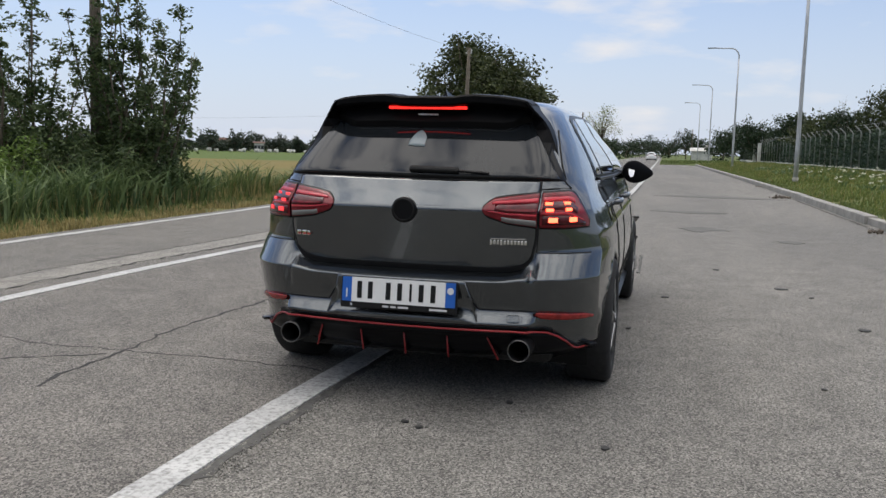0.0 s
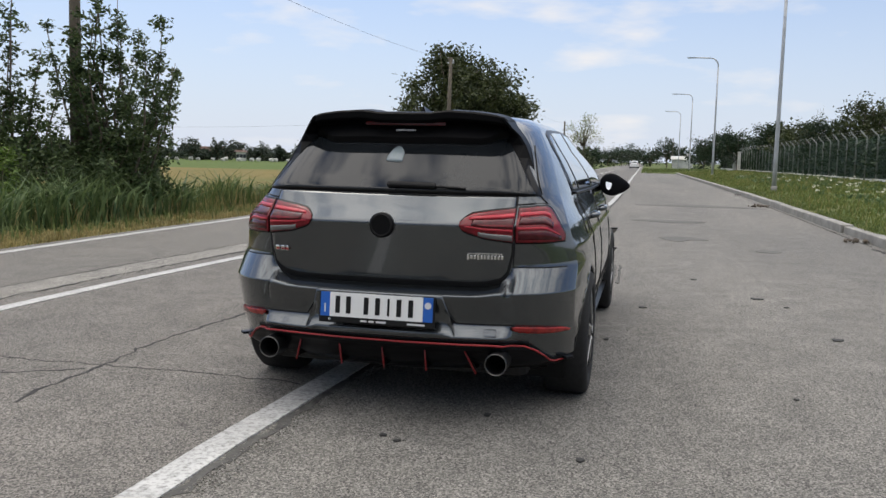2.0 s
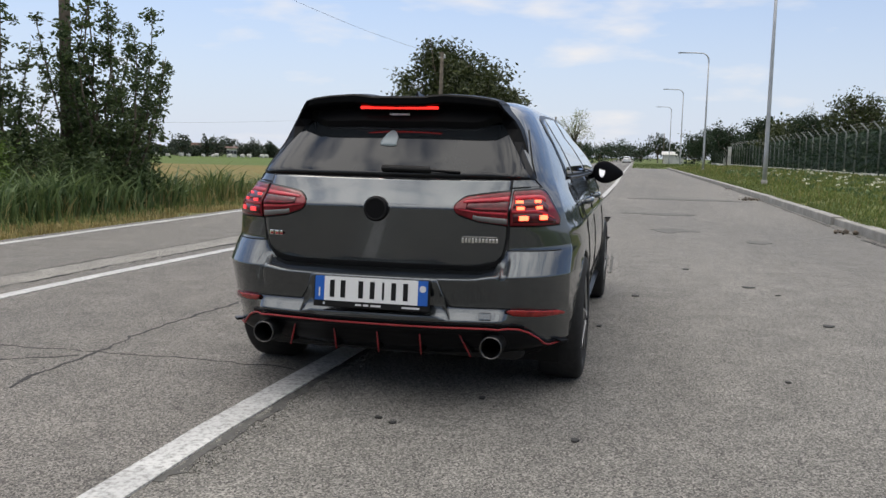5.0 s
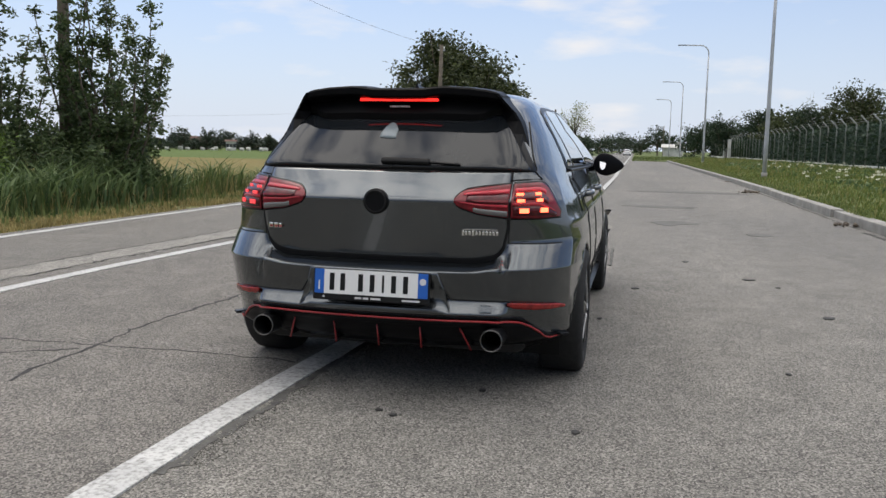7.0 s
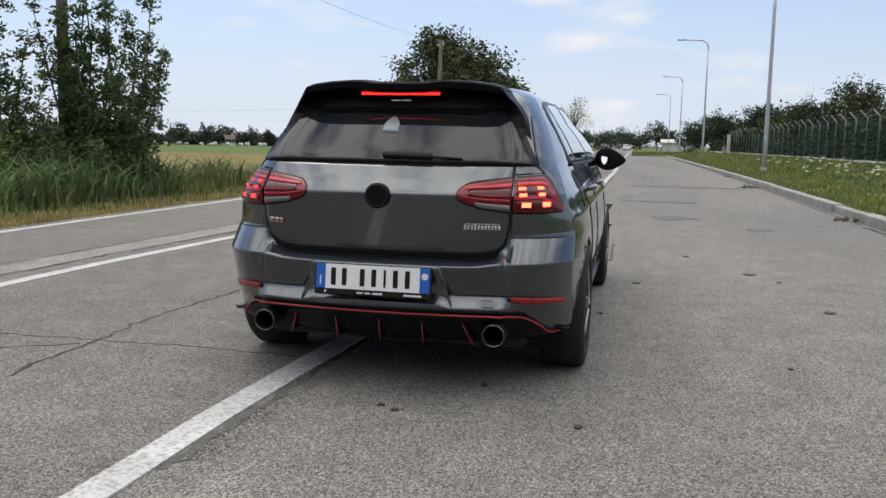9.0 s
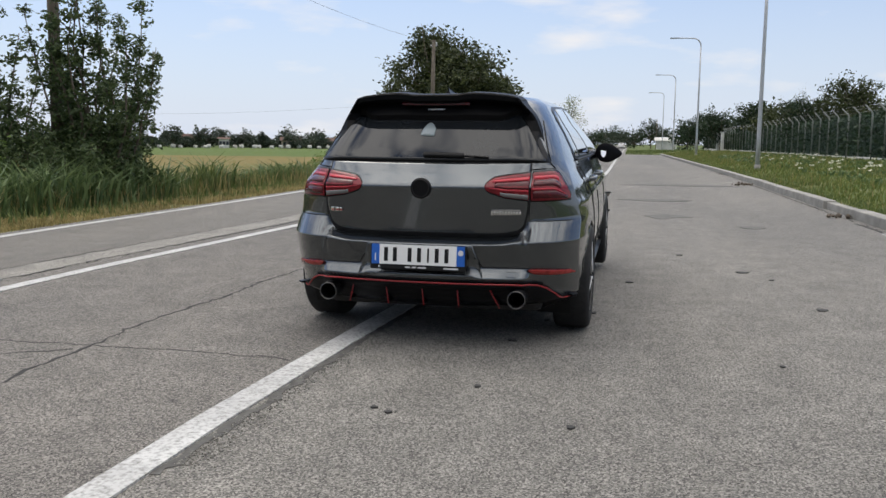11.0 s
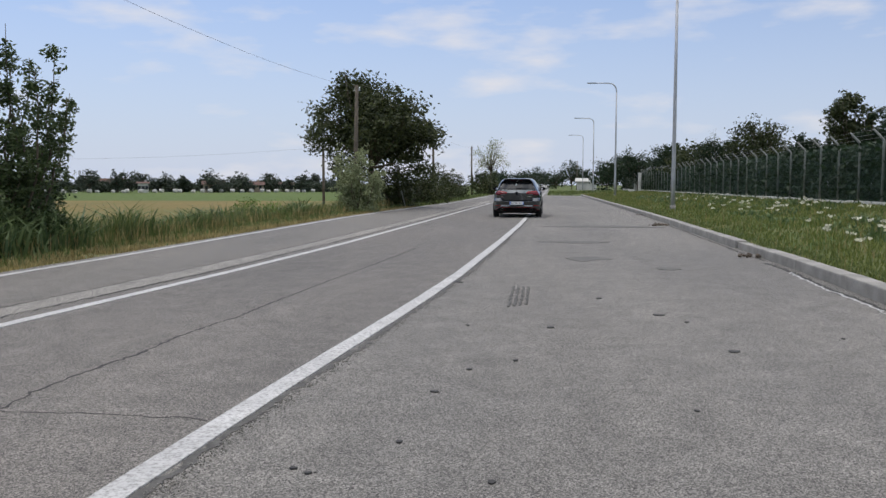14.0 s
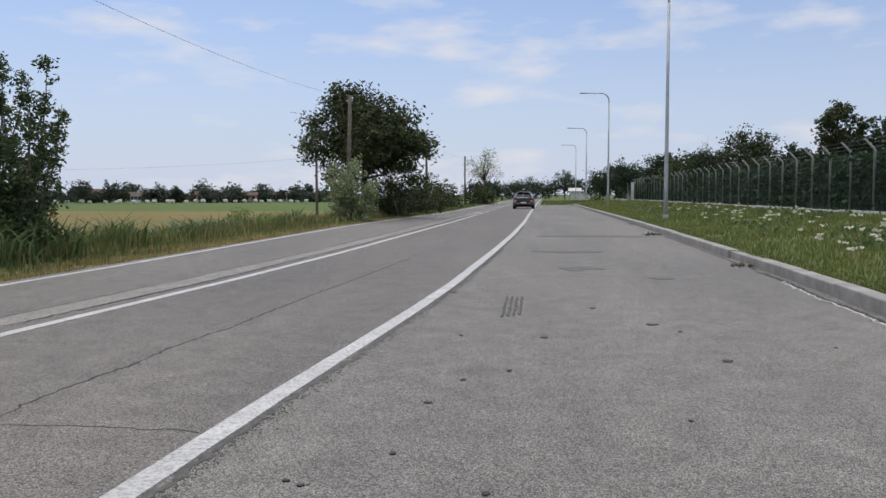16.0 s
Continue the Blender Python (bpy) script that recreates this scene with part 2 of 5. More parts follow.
def empty(name, m=None):
    ob = new(name)
    ob.empty_display_size = 0.2
    if m is not None:
        ob.matrix_world = m
    return ob


def add_box(bm, size, m=Matrix(), bevel=0.0, seg=2):
    r = bmesh.ops.create_cube(bm, size=1.0, matrix=m @ Matrix.Diagonal((*size, 1)))
    if bevel:
        es = {e for v in r["verts"] for e in v.link_edges}
        bmesh.ops.bevel(bm, geom=list(es), offset=bevel, segments=seg, affect="EDGES", profile=0.5)
    return bm


def box(size, m=Matrix(), bevel=0.0, seg=2):
    return add_box(bmesh.new(), size, m, bevel, seg)


def add_tube(bm, pts, radii, sides=8, cap=True):
    """A tapered tube along a polyline."""
    pts = [Vector(p) for p in pts]
    rings = []
    for i, p in enumerate(pts):
        d = (pts[min(i + 1, len(pts) - 1)] - pts[max(i - 1, 0)]).normalized()
        q = d.to_track_quat("Z", "Y")
        r = radii[i] if not isinstance(radii, (int, float)) else radii
        rings.append([bm.verts.new(p + q @ Vector((r * math.cos(2 * math.pi * k / sides), r * math.sin(2 * math.pi * k / sides), 0))) for k in range(sides)])
    for a, b in zip(rings, rings[1:]):
        for k in range(sides):
            f = bm.faces.new((a[k], a[(k + 1) % sides], b[(k + 1) % sides], b[k]))
            f.smooth = True
    if cap:
        bm.faces.new(rings[0][::-1])
        bm.faces.new(rings[-1])
    return bm


def tube(pts, radii, sides=8, cap=True):
    return add_tube(bmesh.new(), pts, radii, sides, cap)


def quads_object(name, corners, material, parent=None):
    """corners: (N, 4, 3), a quad each."""
    n = len(corners)
    me = bpy.data.meshes.new(name)
    me.vertices.add(n * 4), me.loops.add(n * 4), me.polygons.add(n)
    me.vertices.foreach_set("co", np.ascontiguousarray(corners, dtype=np.float32).ravel())
    me.loops.foreach_set("vertex_index", np.arange(n * 4, dtype=np.int32))
    me.polygons.foreach_set("loop_start", np.arange(0, n * 4, 4, dtype=np.int32))
    me.update(calc_edges=True)
    me.materials.append(material)
    ob = new(name, me)
    if parent:
        ob.parent = parent
    return ob


def leaf_quads(rng, centres, size, droop=0.2, slim=0.5):
    """Pointed leaves, each a bent rhomb, turned at random."""
    n = len(centres)
    a = rng.uniform(0, 2 * np.pi, n)
    up = rng.normal(-droop, 0.55, n)
    d = np.stack([np.cos(a) * np.cos(up), np.sin(a) * np.cos(up), np.sin(up)], 1)
    s = np.cross(d, rng.normal(0, 1, (n, 3)))
    s /= np.linalg.norm(s, axis=1, keepdims=True) + 1e-9
    z = (size * rng.uniform(0.6, 1.3, n))[:, None]
    return np.stack([centres - d * z * 0.5, centres + s * z * slim * 0.5, centres + d * z * 0.5, centres - s * z * slim * 0.5], 1)


def blade_quads(rng, roots, height, width, lean=0.3):
    """Grass blades: a lower and an upper slim quad each, bending over."""
    n = len(roots)
    a, b = rng.uniform(0, 2 * np.pi, n), rng.uniform(0, 2 * np.pi, n)
    h = np.asarray(height * rng.uniform(0.55, 1.25, n))[:, None]
    side = np.stack([np.cos(a), np.sin(a), 0 * a], 1) * np.asarray(width * rng.uniform(0.7, 1.3, n))[:, None] * 0.5
    out = np.stack([np.cos(b), np.sin(b), 0 * b], 1) * h * rng.uniform(0.1, 1, n)[:, None] * lean
    up = np.array([0, 0, 1.0])
    mid, tip = roots + out * 0.35 + up * h * 0.55, roots + out + up * h * (1 - 0.25 * lean)
    low = np.stack([roots - side, roots + side, mid + side * 0.8, mid - side * 0.8], 1)
    top = np.stack([mid - side * 0.8, mid + side * 0.8, tip + side * 0.1, tip - side * 0.1], 1)
    return np.concatenate([low, top])


def polar(bearing, dist, z=0.0):
    """A place by its bearing, in degrees right of +y, and its distance from the standing point."""
    return (math.sin(radians(bearing)) * dist, math.cos(radians(bearing)) * dist, z)


# ---- plan: lines along the road, as x for a given y ----
def line(*pts):
    ys, xs = [p[0] for p in pts], [p[1] for p in pts]

    def at(y):
        y = np.asarray(y, float)
        lo = xs[0] + (y - ys[0]) * (xs[1] - xs[0]) / (ys[1] - ys[0])
        hi = xs[-1] + (y - ys[-1]) * (xs[-1] - xs[-2]) / (ys[-1] - ys[-2])
        return np.where(y < ys[0], lo, np.where(y > ys[-1], hi, np.interp(y, ys, xs)))
    return at


near_line = line((-30, -3.2), (0, -1.72), (3.1, -1.515), (3.7, -1.455), (4.75, -1.345), (6.65, -1.125), (8.6, -0.905), (11.1, -0.66), (17.6, -0.18), (25.2, 0.335), (36.8, 0.98), (60.7, 2.1), (103, 4.2), (200, 9.0))
mid_line = line((-30, -6.4), (0, -4.72), (6.75, -4.29), (8.5, -4.1), (11.36, -3.8), (16.8, -3.35), (26, -2.8), (48, -1.54), (62, -0.95), (73, -0.42), (103, 1.1), (200, 5.7))
far_line = line((-30, -8.0), (0, -7.0), (10.5, -6.66), (13.4, -6.52), (18.7, -6.36), (30.2, -6.0), (38, -5.45), (45, -4.8), (60, -3.65), (103, -1.6), (200, 2.6))
kerb_face = line((-30, 1.9), (0, 3.25), (8.2, 3.68), (10.9, 3.93), (14.6, 4.13), (24, 4.7), (38.6, 5.45), (73, 6.95), (92, 7.8), (110, 8.6))
LAYBY_END = 100.0


def road_right(y):
    if y < LAYBY_END - 8:
        return float(kerb_face(y))
    k = min(1.0, (y - LAYBY_END + 8) / 9.0)
    return float((1 - k) * kerb_face(y) + k * (near_line(y) + 0.35))


def ground_height(x, y):
    left, right = float(far_line(y)) - 0.3, road_right(y)
    if x < left:
        return float(np.interp(left - x, (0, 0.9, 1.8, 4.5, 9.0), (-0.02, 0.0, -0.12, -1.0, -1.25)))
    if x > right:
        h = float(np.interp(x - right, (0, 0.12, 0.3, 2.2, 6.5, 9), (-0.06, -0.06, 0.13, 0.3, 0.5, 0.5)))
        return h if y < LAYBY_END - 8 else h * max(0.12, 1 - (y - LAYBY_END + 8) / 30)
    return -0.06


# ---- ground and road ----
def build_ground():
    rows = [-300, -120, -60, -30, -15, -6, 0, *range(3, 93, 3), *range(92, 124, 2), 124, 132, 145, 165, 190, 220, 255, 290, 340, 420, 600, 1000, 2600]
    lo = [-2600, -1000, -500, -250, -140, -80, -45, -28, -18, -12, -9, -6.5, -4.5, -3.2, -2.4, -1.8, -1.3, -0.9, -0.45, -0.02, 0.25]
    hi = [-0.25, 0.1, 0.14, 0.3, 0.6, 1.0, 1.5, 2.2, 3.2, 4.5, 6.5, 9, 14, 25, 45, 90, 200, 500, 1200, 2600]
    verts, faces, slots = [], [], []
    for y in rows:
        left, right = float(far_line(y)) - 0.3, road_right(y)
        for x in [left + o for o in lo] + [right + o for o in hi]:
            verts.append((x, y, ground_height(x, y) + (0.05 * noise.noise((x * 0.2, y * 0.2, 0)) if x < left - 6 else 0)))
    w = len(lo) + len(hi)
    for j in range(len(rows) - 1):
        for i in range(w - 1):
            faces.append((j * w + i, j * w + i + 1, (j + 1) * w + i + 1, (j + 1) * w + i))
            off = lo[i] if i < len(lo) else 0
            slots.append(0 if off > -7 or rows[j] > 290 or rows[j] < 6 else (1 if rows[j] < 124 else 2))
    ob = mesh_object("ground", verts, faces, M_GRASS)
    ob.data.materials.append(M_WHEAT)
    ob.data.materials.append(M_CROP)
    ob.data.polygons.foreach_set("material_index", slots)
    ob.data.shade_smooth()
    return tagged(ob, "grassy verge and flat stubble and green crop fields beside the road", "ground", kind="structure")


def skirted(verts, faces, rim, drop=0.03):
    """Adds a rim that goes down, so that a flat layer has a thickness."""
    n = len(verts)
    low = [(verts[i][0], verts[i][1], verts[i][2] - drop) for i in rim]
    k = len(rim)
    walls = [(rim[i], rim[(i + 1) % k], n + (i + 1) % k, n + i) for i in range(k)]
    return verts + low, faces + walls


def strip_mesh(name, left, right, ys, z, material, label, category):
    verts, faces = [], []
    for y in ys:
        verts += [(left(y), y, z), (right(y), y, z)]
    for j in range(len(ys) - 1):
        faces.append((2 * j, 2 * j + 1, 2 * j + 3, 2 * j + 2))
    rim = list(range(0, len(verts), 2)) + list(range(len(verts) - 1, 0, -2))
    return tagged(mesh_object(name, *skirted(verts, faces, rim), material), label, category, kind="structure")


def build_road():
    ys = [-60, -30, -15, -5, 0, *np.arange(2, 120, 1.5), 125, 135, 150, 175, 200, 260, 400, 700]
    verts, faces, cols = [], [], 13
    for y in ys:
        a, b = float(far_line(y)) - 0.3, road_right(y) + 0.12
        for k in range(cols):
            x = a + (b - a) * k / (cols - 1)
            verts.append((x, y, 0.0))
    for j in range(len(ys) - 1):
        for i in range(cols - 1):
            faces.append((j * cols + i, j * cols + i + 1, (j + 1) * cols + i + 1, (j + 1) * cols + i))
    road = mesh_object("road", verts, faces, M_ASPHALT, smooth=True)
    tagged(road, "worn grey two-lane asphalt road with a paved layby", "road", kind="structure")
    jag = lambda y, s: 0.05 * noise.noise((0.3, y * 0.9, s)) + 0.02 * noise.noise((0.3, y * 4.0, s))
    strip_mesh("road_lane", lambda y: float(far_line(y)) - 0.27, lambda y: float(mid_line(y)) - 0.72 + jag(y, 1), np.arange(-30, 130, 0.8), 0.004, M_ASPHALT_DARK, "smoother darker resurfaced asphalt lane", "road")
    strip_mesh("road_seam_strip", lambda y: float(mid_line(y)) - 0.718 + jag(y, 1), lambda y: float(mid_line(y)) - 0.30 + jag(y, 2), np.arange(-30, 90, 0.4), 0.005, M_STRIP, "bleached asphalt strip along the lane joint", "road")
    strip_mesh("road_lane", lambda y: float(mid_line(y)) - 0.31 + jag(y, 2), lambda y: float(near_line(y)) + 0.03 + 0.4 * jag(y, 3), np.arange(-30, 130, 0.5), 0.002, M_ASPHALT_LANE, "slightly darker worn asphalt lane beside the edge line", "road")

    def marking(name, fn, y0, y1, w, label):
        ys = np.linspace(y0, y1, max(3, int((y1 - y0) / 0.35)))
        e = lambda y, s: 0.006 * noise.noise((s, y * 6, 0))
        return strip_mesh(name, lambda y: float(fn(y)) - w / 2 + e(y, 1), lambda y: float(fn(y)) + w / 2 + e(y, 5), ys, 0.0095, M_LINE, label, "road marking")
    marking("road_marking", near_line, -25, 230, 0.142, "worn white edge line dividing road and layby")
    marking("road_marking", mid_line, -25, 48.5, 0.13, "solid white centre line between the lanes")
    for y0 in (50.4, 57.5, 65.3, 73, 81, 89, 97, 105, 113, 121, 130, 140):
        marking("road_marking", mid_line, y0, y0 + 4.4, 0.12, "short white dash of the centre line")
    marking("road_marking", far_line, -25, 47, 0.12, "white edge line beside the grass verge")
    marking("road_marking", lambda y: far_line(y) + 0.25, 49.5, 59, 0.12, "white edge line past the field entrance")
    marking("road_marking", lambda y: far_line(y) + 0.1, 62, 150, 0.12, "far white edge line of the road")


def ribbon(name, pts, width, material, label, z=0.0035, jitter=0.012, step=0.06, seed=1, category="crack"):
    rng = np.random.default_rng(seed)
    path = []
    for a, b in zip(pts, pts[1:]):
        n = max(2, int(math.dist(a, b) / step))
        path += [(a[0] + (b[0] - a[0]) * k / n, a[1] + (b[1] - a[1]) * k / n) for k in range(n)]
    path.append(pts[-1])
    path = np.array(path) + rng.normal(0, jitter, (len(path), 2))
    t = np.gradient(path, axis=0)
    nrm = np.stack([-t[:, 1], t[:, 0]], 1) / (np.linalg.norm(t, axis=1, keepdims=True) + 1e-9)
    w = (width * rng.uniform(0.35, 1.4, len(path)))[:, None] / 2
    verts = [(*p, z) for q in zip(path - nrm * w, path + nrm * w) for p in q]
    faces = [(2 * j, 2 * j + 1, 2 * j + 3, 2 * j + 2) for j in range(len(path) - 1)]
    rim = list(range(0, len(verts), 2)) + list(range(len(verts) - 1, 0, -2))
    return tagged(mesh_object(name, *skirted(verts, faces, rim), material), label, category, kind="structure")


def blot(name, x, y, rx, ry, material, label, seed, z=0.0075, turn=0.0):
    rng = np.random.default_rng(seed)
    n = 22
    r = 1 + 0.3 * np.convolve(rng.normal(0, 1, n + 4), np.ones(5) / 3, "valid")[:n]
    c, s = math.cos(turn), math.sin(turn)
    pts = [(rx * r[k] * math.cos(2 * math.pi * k / n), ry * r[k] * math.sin(2 * math.pi * k / n)) for k in range(n)]
    verts = [(x + c * a - s * b, y + s * a + c * b, z) for a, b in pts]
    return tagged(mesh_object(name, *skirted(verts, [tuple(range(n))], list(range(n))), material), label, "road stain", kind="structure")


def build_road_wear():
    ribbon("road_crack", [(-2.72, 3.4), (-2.72, 4.25), (-2.73, 4.85), (-2.63, 5.47), (-2.6, 6.32), (-2.47, 7.21), (-2.4, 8.21), (-2.17, 10.87), (-2.0, 12.6), (-1.75, 15.5)], 0.022, M_CRACK, "long thin crack running along the lane", seed=3)
    ribbon("road_crack", [(-3.9, 4.25), (-3.3, 4.12), (-2.7, 4.1), (-2.16, 4.09), (-1.51, 4.04)], 0.010, M_CRACK, "thin crack across the lane", seed=4)
    ribbon("road_crack", [(-4.5, 3.0), (-3.7, 3.55), (-3.05, 3.85), (-2.75, 4.0)], 0.016, M_CRACK, "branching thin crack in the lane", seed=6)
    ys = np.arange(2.0, 46, 1.0)
    ribbon("road_crack", [(float(mid_line(y)) - 0.29 + 0.03 * math.sin(y * 0.7), y) for y in ys], 0.03, M_CRACK, "dark open seam beside the centre line", seed=7, jitter=0.012, z=0.0065)
    ribbon("road_crack", [(float(mid_line(y)) - 0.73, y) for y in np.arange(3.0, 30, 1.0)], 0.012, M_CRACK, "thin edge crack of the resurfaced lane", seed=8, jitter=0.015, z=0.0065)
    ys = np.arange(2.5, 32, 0.9)
    ribbon("road_crack", [(float(near_line(y)) + 0.10 + 0.012 * math.sin(y * 2.3), y) for y in ys], 0.055, M_STAIN, "crumbling dark joint along the edge line", seed=9, jitter=0.014, z=0.003)
    ys = np.arange(7.6, 13.4, 0.45)
    ribbon("road_crack", [(float(kerb_face(y)) - 0.11 + 0.03 * math.sin(y * 1.7), y) for y in ys], 0.05, M_CRACK, "broken open joint along the kerb foot", seed=10, jitter=0.018)
    ribbon("road_crack", [(float(kerb_face(y)) - 0.165 + 0.03 * math.sin(y * 1.7), y) for y in ys[:10]], 0.03, M_LINE, "pale crumbled mortar along the kerb joint", seed=12, jitter=0.02, z=0.004)
    ribbon("road_crack", [(float(kerb_face(y)) - 0.06, y) for y in np.arange(13.4, 26, 0.8)], 0.022, M_CRACK, "thin open joint along the kerb foot", seed=11, jitter=0.015)
    for k, (x, y, a, b) in enumerate([(1.37, 7.69, 0.075, 0.06), (1.62, 6.03, 0.055, 0.05), (0.36, 6.93, 0.035, 0.045), (-0.65, 10.17, 0.05, 0.2), (-0.25, 5.3, 0.03, 0.03), (-0.42, 4.7, 0.025, 0.03), (-0.5, 3.75, 0.025, 0.025), (-0.9, 3.35, 0.025, 0.025), (-0.83, 3.3, 0.02, 0.02), (-0.06, 3.25, 0.03, 0.025), (0.05, 5.6, 0.02, 0.03), (0.95, 8.8, 0.04, 0.05), (1.55, 7.3, 0.03, 0.03), (-0.35, 7.0, 0.02, 0.03), (1.0, 4.4, 0.015, 0.02), (2.6, 6.6, 0.02, 0.02)]):
        blot("road_stain", x, y, a * 0.7, b * 0.7, M_TAR, "small black tar spot on the asphalt", 20 + k, turn=0.3 * k)
    for k, (x, y, a, b) in enumerate([(1.2, 13.4, 0.42, 0.45), (2.3, 12.0, 0.16, 0.2), (1.4, 17.5, 0.7, 0.3), (2.6, 24.0, 1.6, 0.4)]):
        blot("road_stain", x, y, a, b, M_PATCH, "faint dark patch on the layby asphalt", 50 + k, z=0.0045)
    for k in range(4):
        x = 0.0 + 0.058 * k
        ribbon("tyre_mark", [(x, 8.1 + 0.05 * k), (x + 0.03, 8.9), (x + 0.06, 9.75)], 0.024, M_STAIN, "short dark tyre tread mark", z=0.007, jitter=0.006, seed=60 + k, category="tyre mark")


def build_grit():
    """Loose stones: thick beside the edge line and along the kerb, thin elsewhere."""
    rng = np.random.default_rng(17)
    y = np.concatenate([2.6 + 16 * rng.random(2200) ** 1.6, 5 + 20 * rng.random(500) ** 1.4, 2.6 + 12 * rng.random(260) ** 1.5])
    x = np.concatenate([near_line(y[:2200]) + 0.11 + np.abs(rng.normal(0, 0.05, 2200)), kerb_face(y[2200:2700]) + 0.04 - np.abs(rng.normal(0, 0.12, 500)), near_line(y[2700:]) + 4.8 * rng.random(260)])
    n = len(x)
    s = rng.uniform(0.0015, 0.0045, n)
    a = rng.uniform(0, 2 * np.pi, (n, 1)) + np.array([0, 1.3, 2.9, 4.4])
    top = np.stack([x[:, None] + s[:, None] * np.cos(a), y[:, None] + s[:, None] * np.sin(a), np.broadcast_to(s[:, None] * 0.8 + 0.002, a.shape)], 2)
    low = top + (top - top.mean(1, keepdims=True)) * 0.5
    low[:, :, 2] = -0.004
    sides = [np.stack([low[:, i], low[:, (i + 1) % 4], top[:, (i + 1) % 4], top[:, i]], 1) for i in range(4)]
    tagged(quads_object("loose_grit", np.concatenate([top] + sides), M_GRIT), "loose dark grit scattered on the asphalt", "grit", kind="stuff")


build_ground()
build_road()
build_grit()
build_road_wear()


# ---- kerb, verge ----
def build_kerb():
    holder = tagged(empty("kerb"), "weathered grey concrete kerb along the layby", "kerb", kind="structure")
    rng = np.random.default_rng(4)
    y, n = -8.0, 0
    while y < LAYBY_END - 8:
        ln = 2.0
        a, b = Vector((float(kerb_face(y)), y, 0)), Vector((float(kerb_face(y + ln)), y + ln, 0))
        d = b - a
        bm = box((0.22, d.length - 0.005, 0.34), Matrix(), 0.016, 2)
        ob = part("kerb_stone", bm, M_KERB, holder)
        lift = -0.02 + rng.normal(0, 0.004) - (0.03 if 13.4 < y < 15.5 else 0)
        shift = 0.16 + rng.normal(0, 0.004) + (0.05 if 13.4 < y < 15.5 else 0)
        ob.matrix_local = Matrix.Translation((a + b) / 2 + Vector((shift, 0, lift))) @ pose(0, 0, 0, 0, rng.normal(0, 0.5), -math.degrees(math.atan2(d.x, d.y)))
        y += ln
        n += 1


def rubble(x, y, s, seed):
    rng = np.random.default_rng(seed)
    bm = bmesh.new()
    for k in range(18):
        p = rng.normal(0, 0.5, 3) * s
        r = bmesh.ops.create_icosphere(bm, subdivisions=1, radius=s * rng.uniform(0.07, 0.2), matrix=pose(p[0] * 1.6, p[1], abs(p[2]) * 0.15 + 0.03, *rng.uniform(0, 360, 3)))
        for v in r["verts"]:
            v.co += Vector(rng.normal(0, 0.02 * s, 3))
    ob = part("debris", bm, M_BARK)
    ob.location = (x, y, 0.0)
    tagged(ob, "small heap of brown litter and crumbs at the kerb", "debris")


def grass_area(name, rng, n, xf, y0, y1, height, width, material, label, lean=0.35, patch=0.0, near=1.6):
    """Blades scattered between two offsets; denser toward the near end."""
    y = y0 + (y1 - y0) * rng.random(n) ** near
    x = xf(y, rng.random(n))
    keep = np.array([noise.noise((a * 0.7, b * 0.7, 7.0)) > patch - 0.5 for a, b in zip(x, y)])
    x, y = x[keep], y[keep]
    z = np.array([ground_height(a, b) for a, b in zip(x, y)]) - 0.01
    h = height * (0.75 + 0.5 * np.array([noise.noise((a * 0.5, b * 0.5, 1.0)) for a, b in zip(x, y)]))
    ob = quads_object(name, blade_quads(rng, np.stack([x, y, z], 1), h, width * (1 + y / 40), lean), material)
    return tagged(ob, label, "grass", kind="stuff")


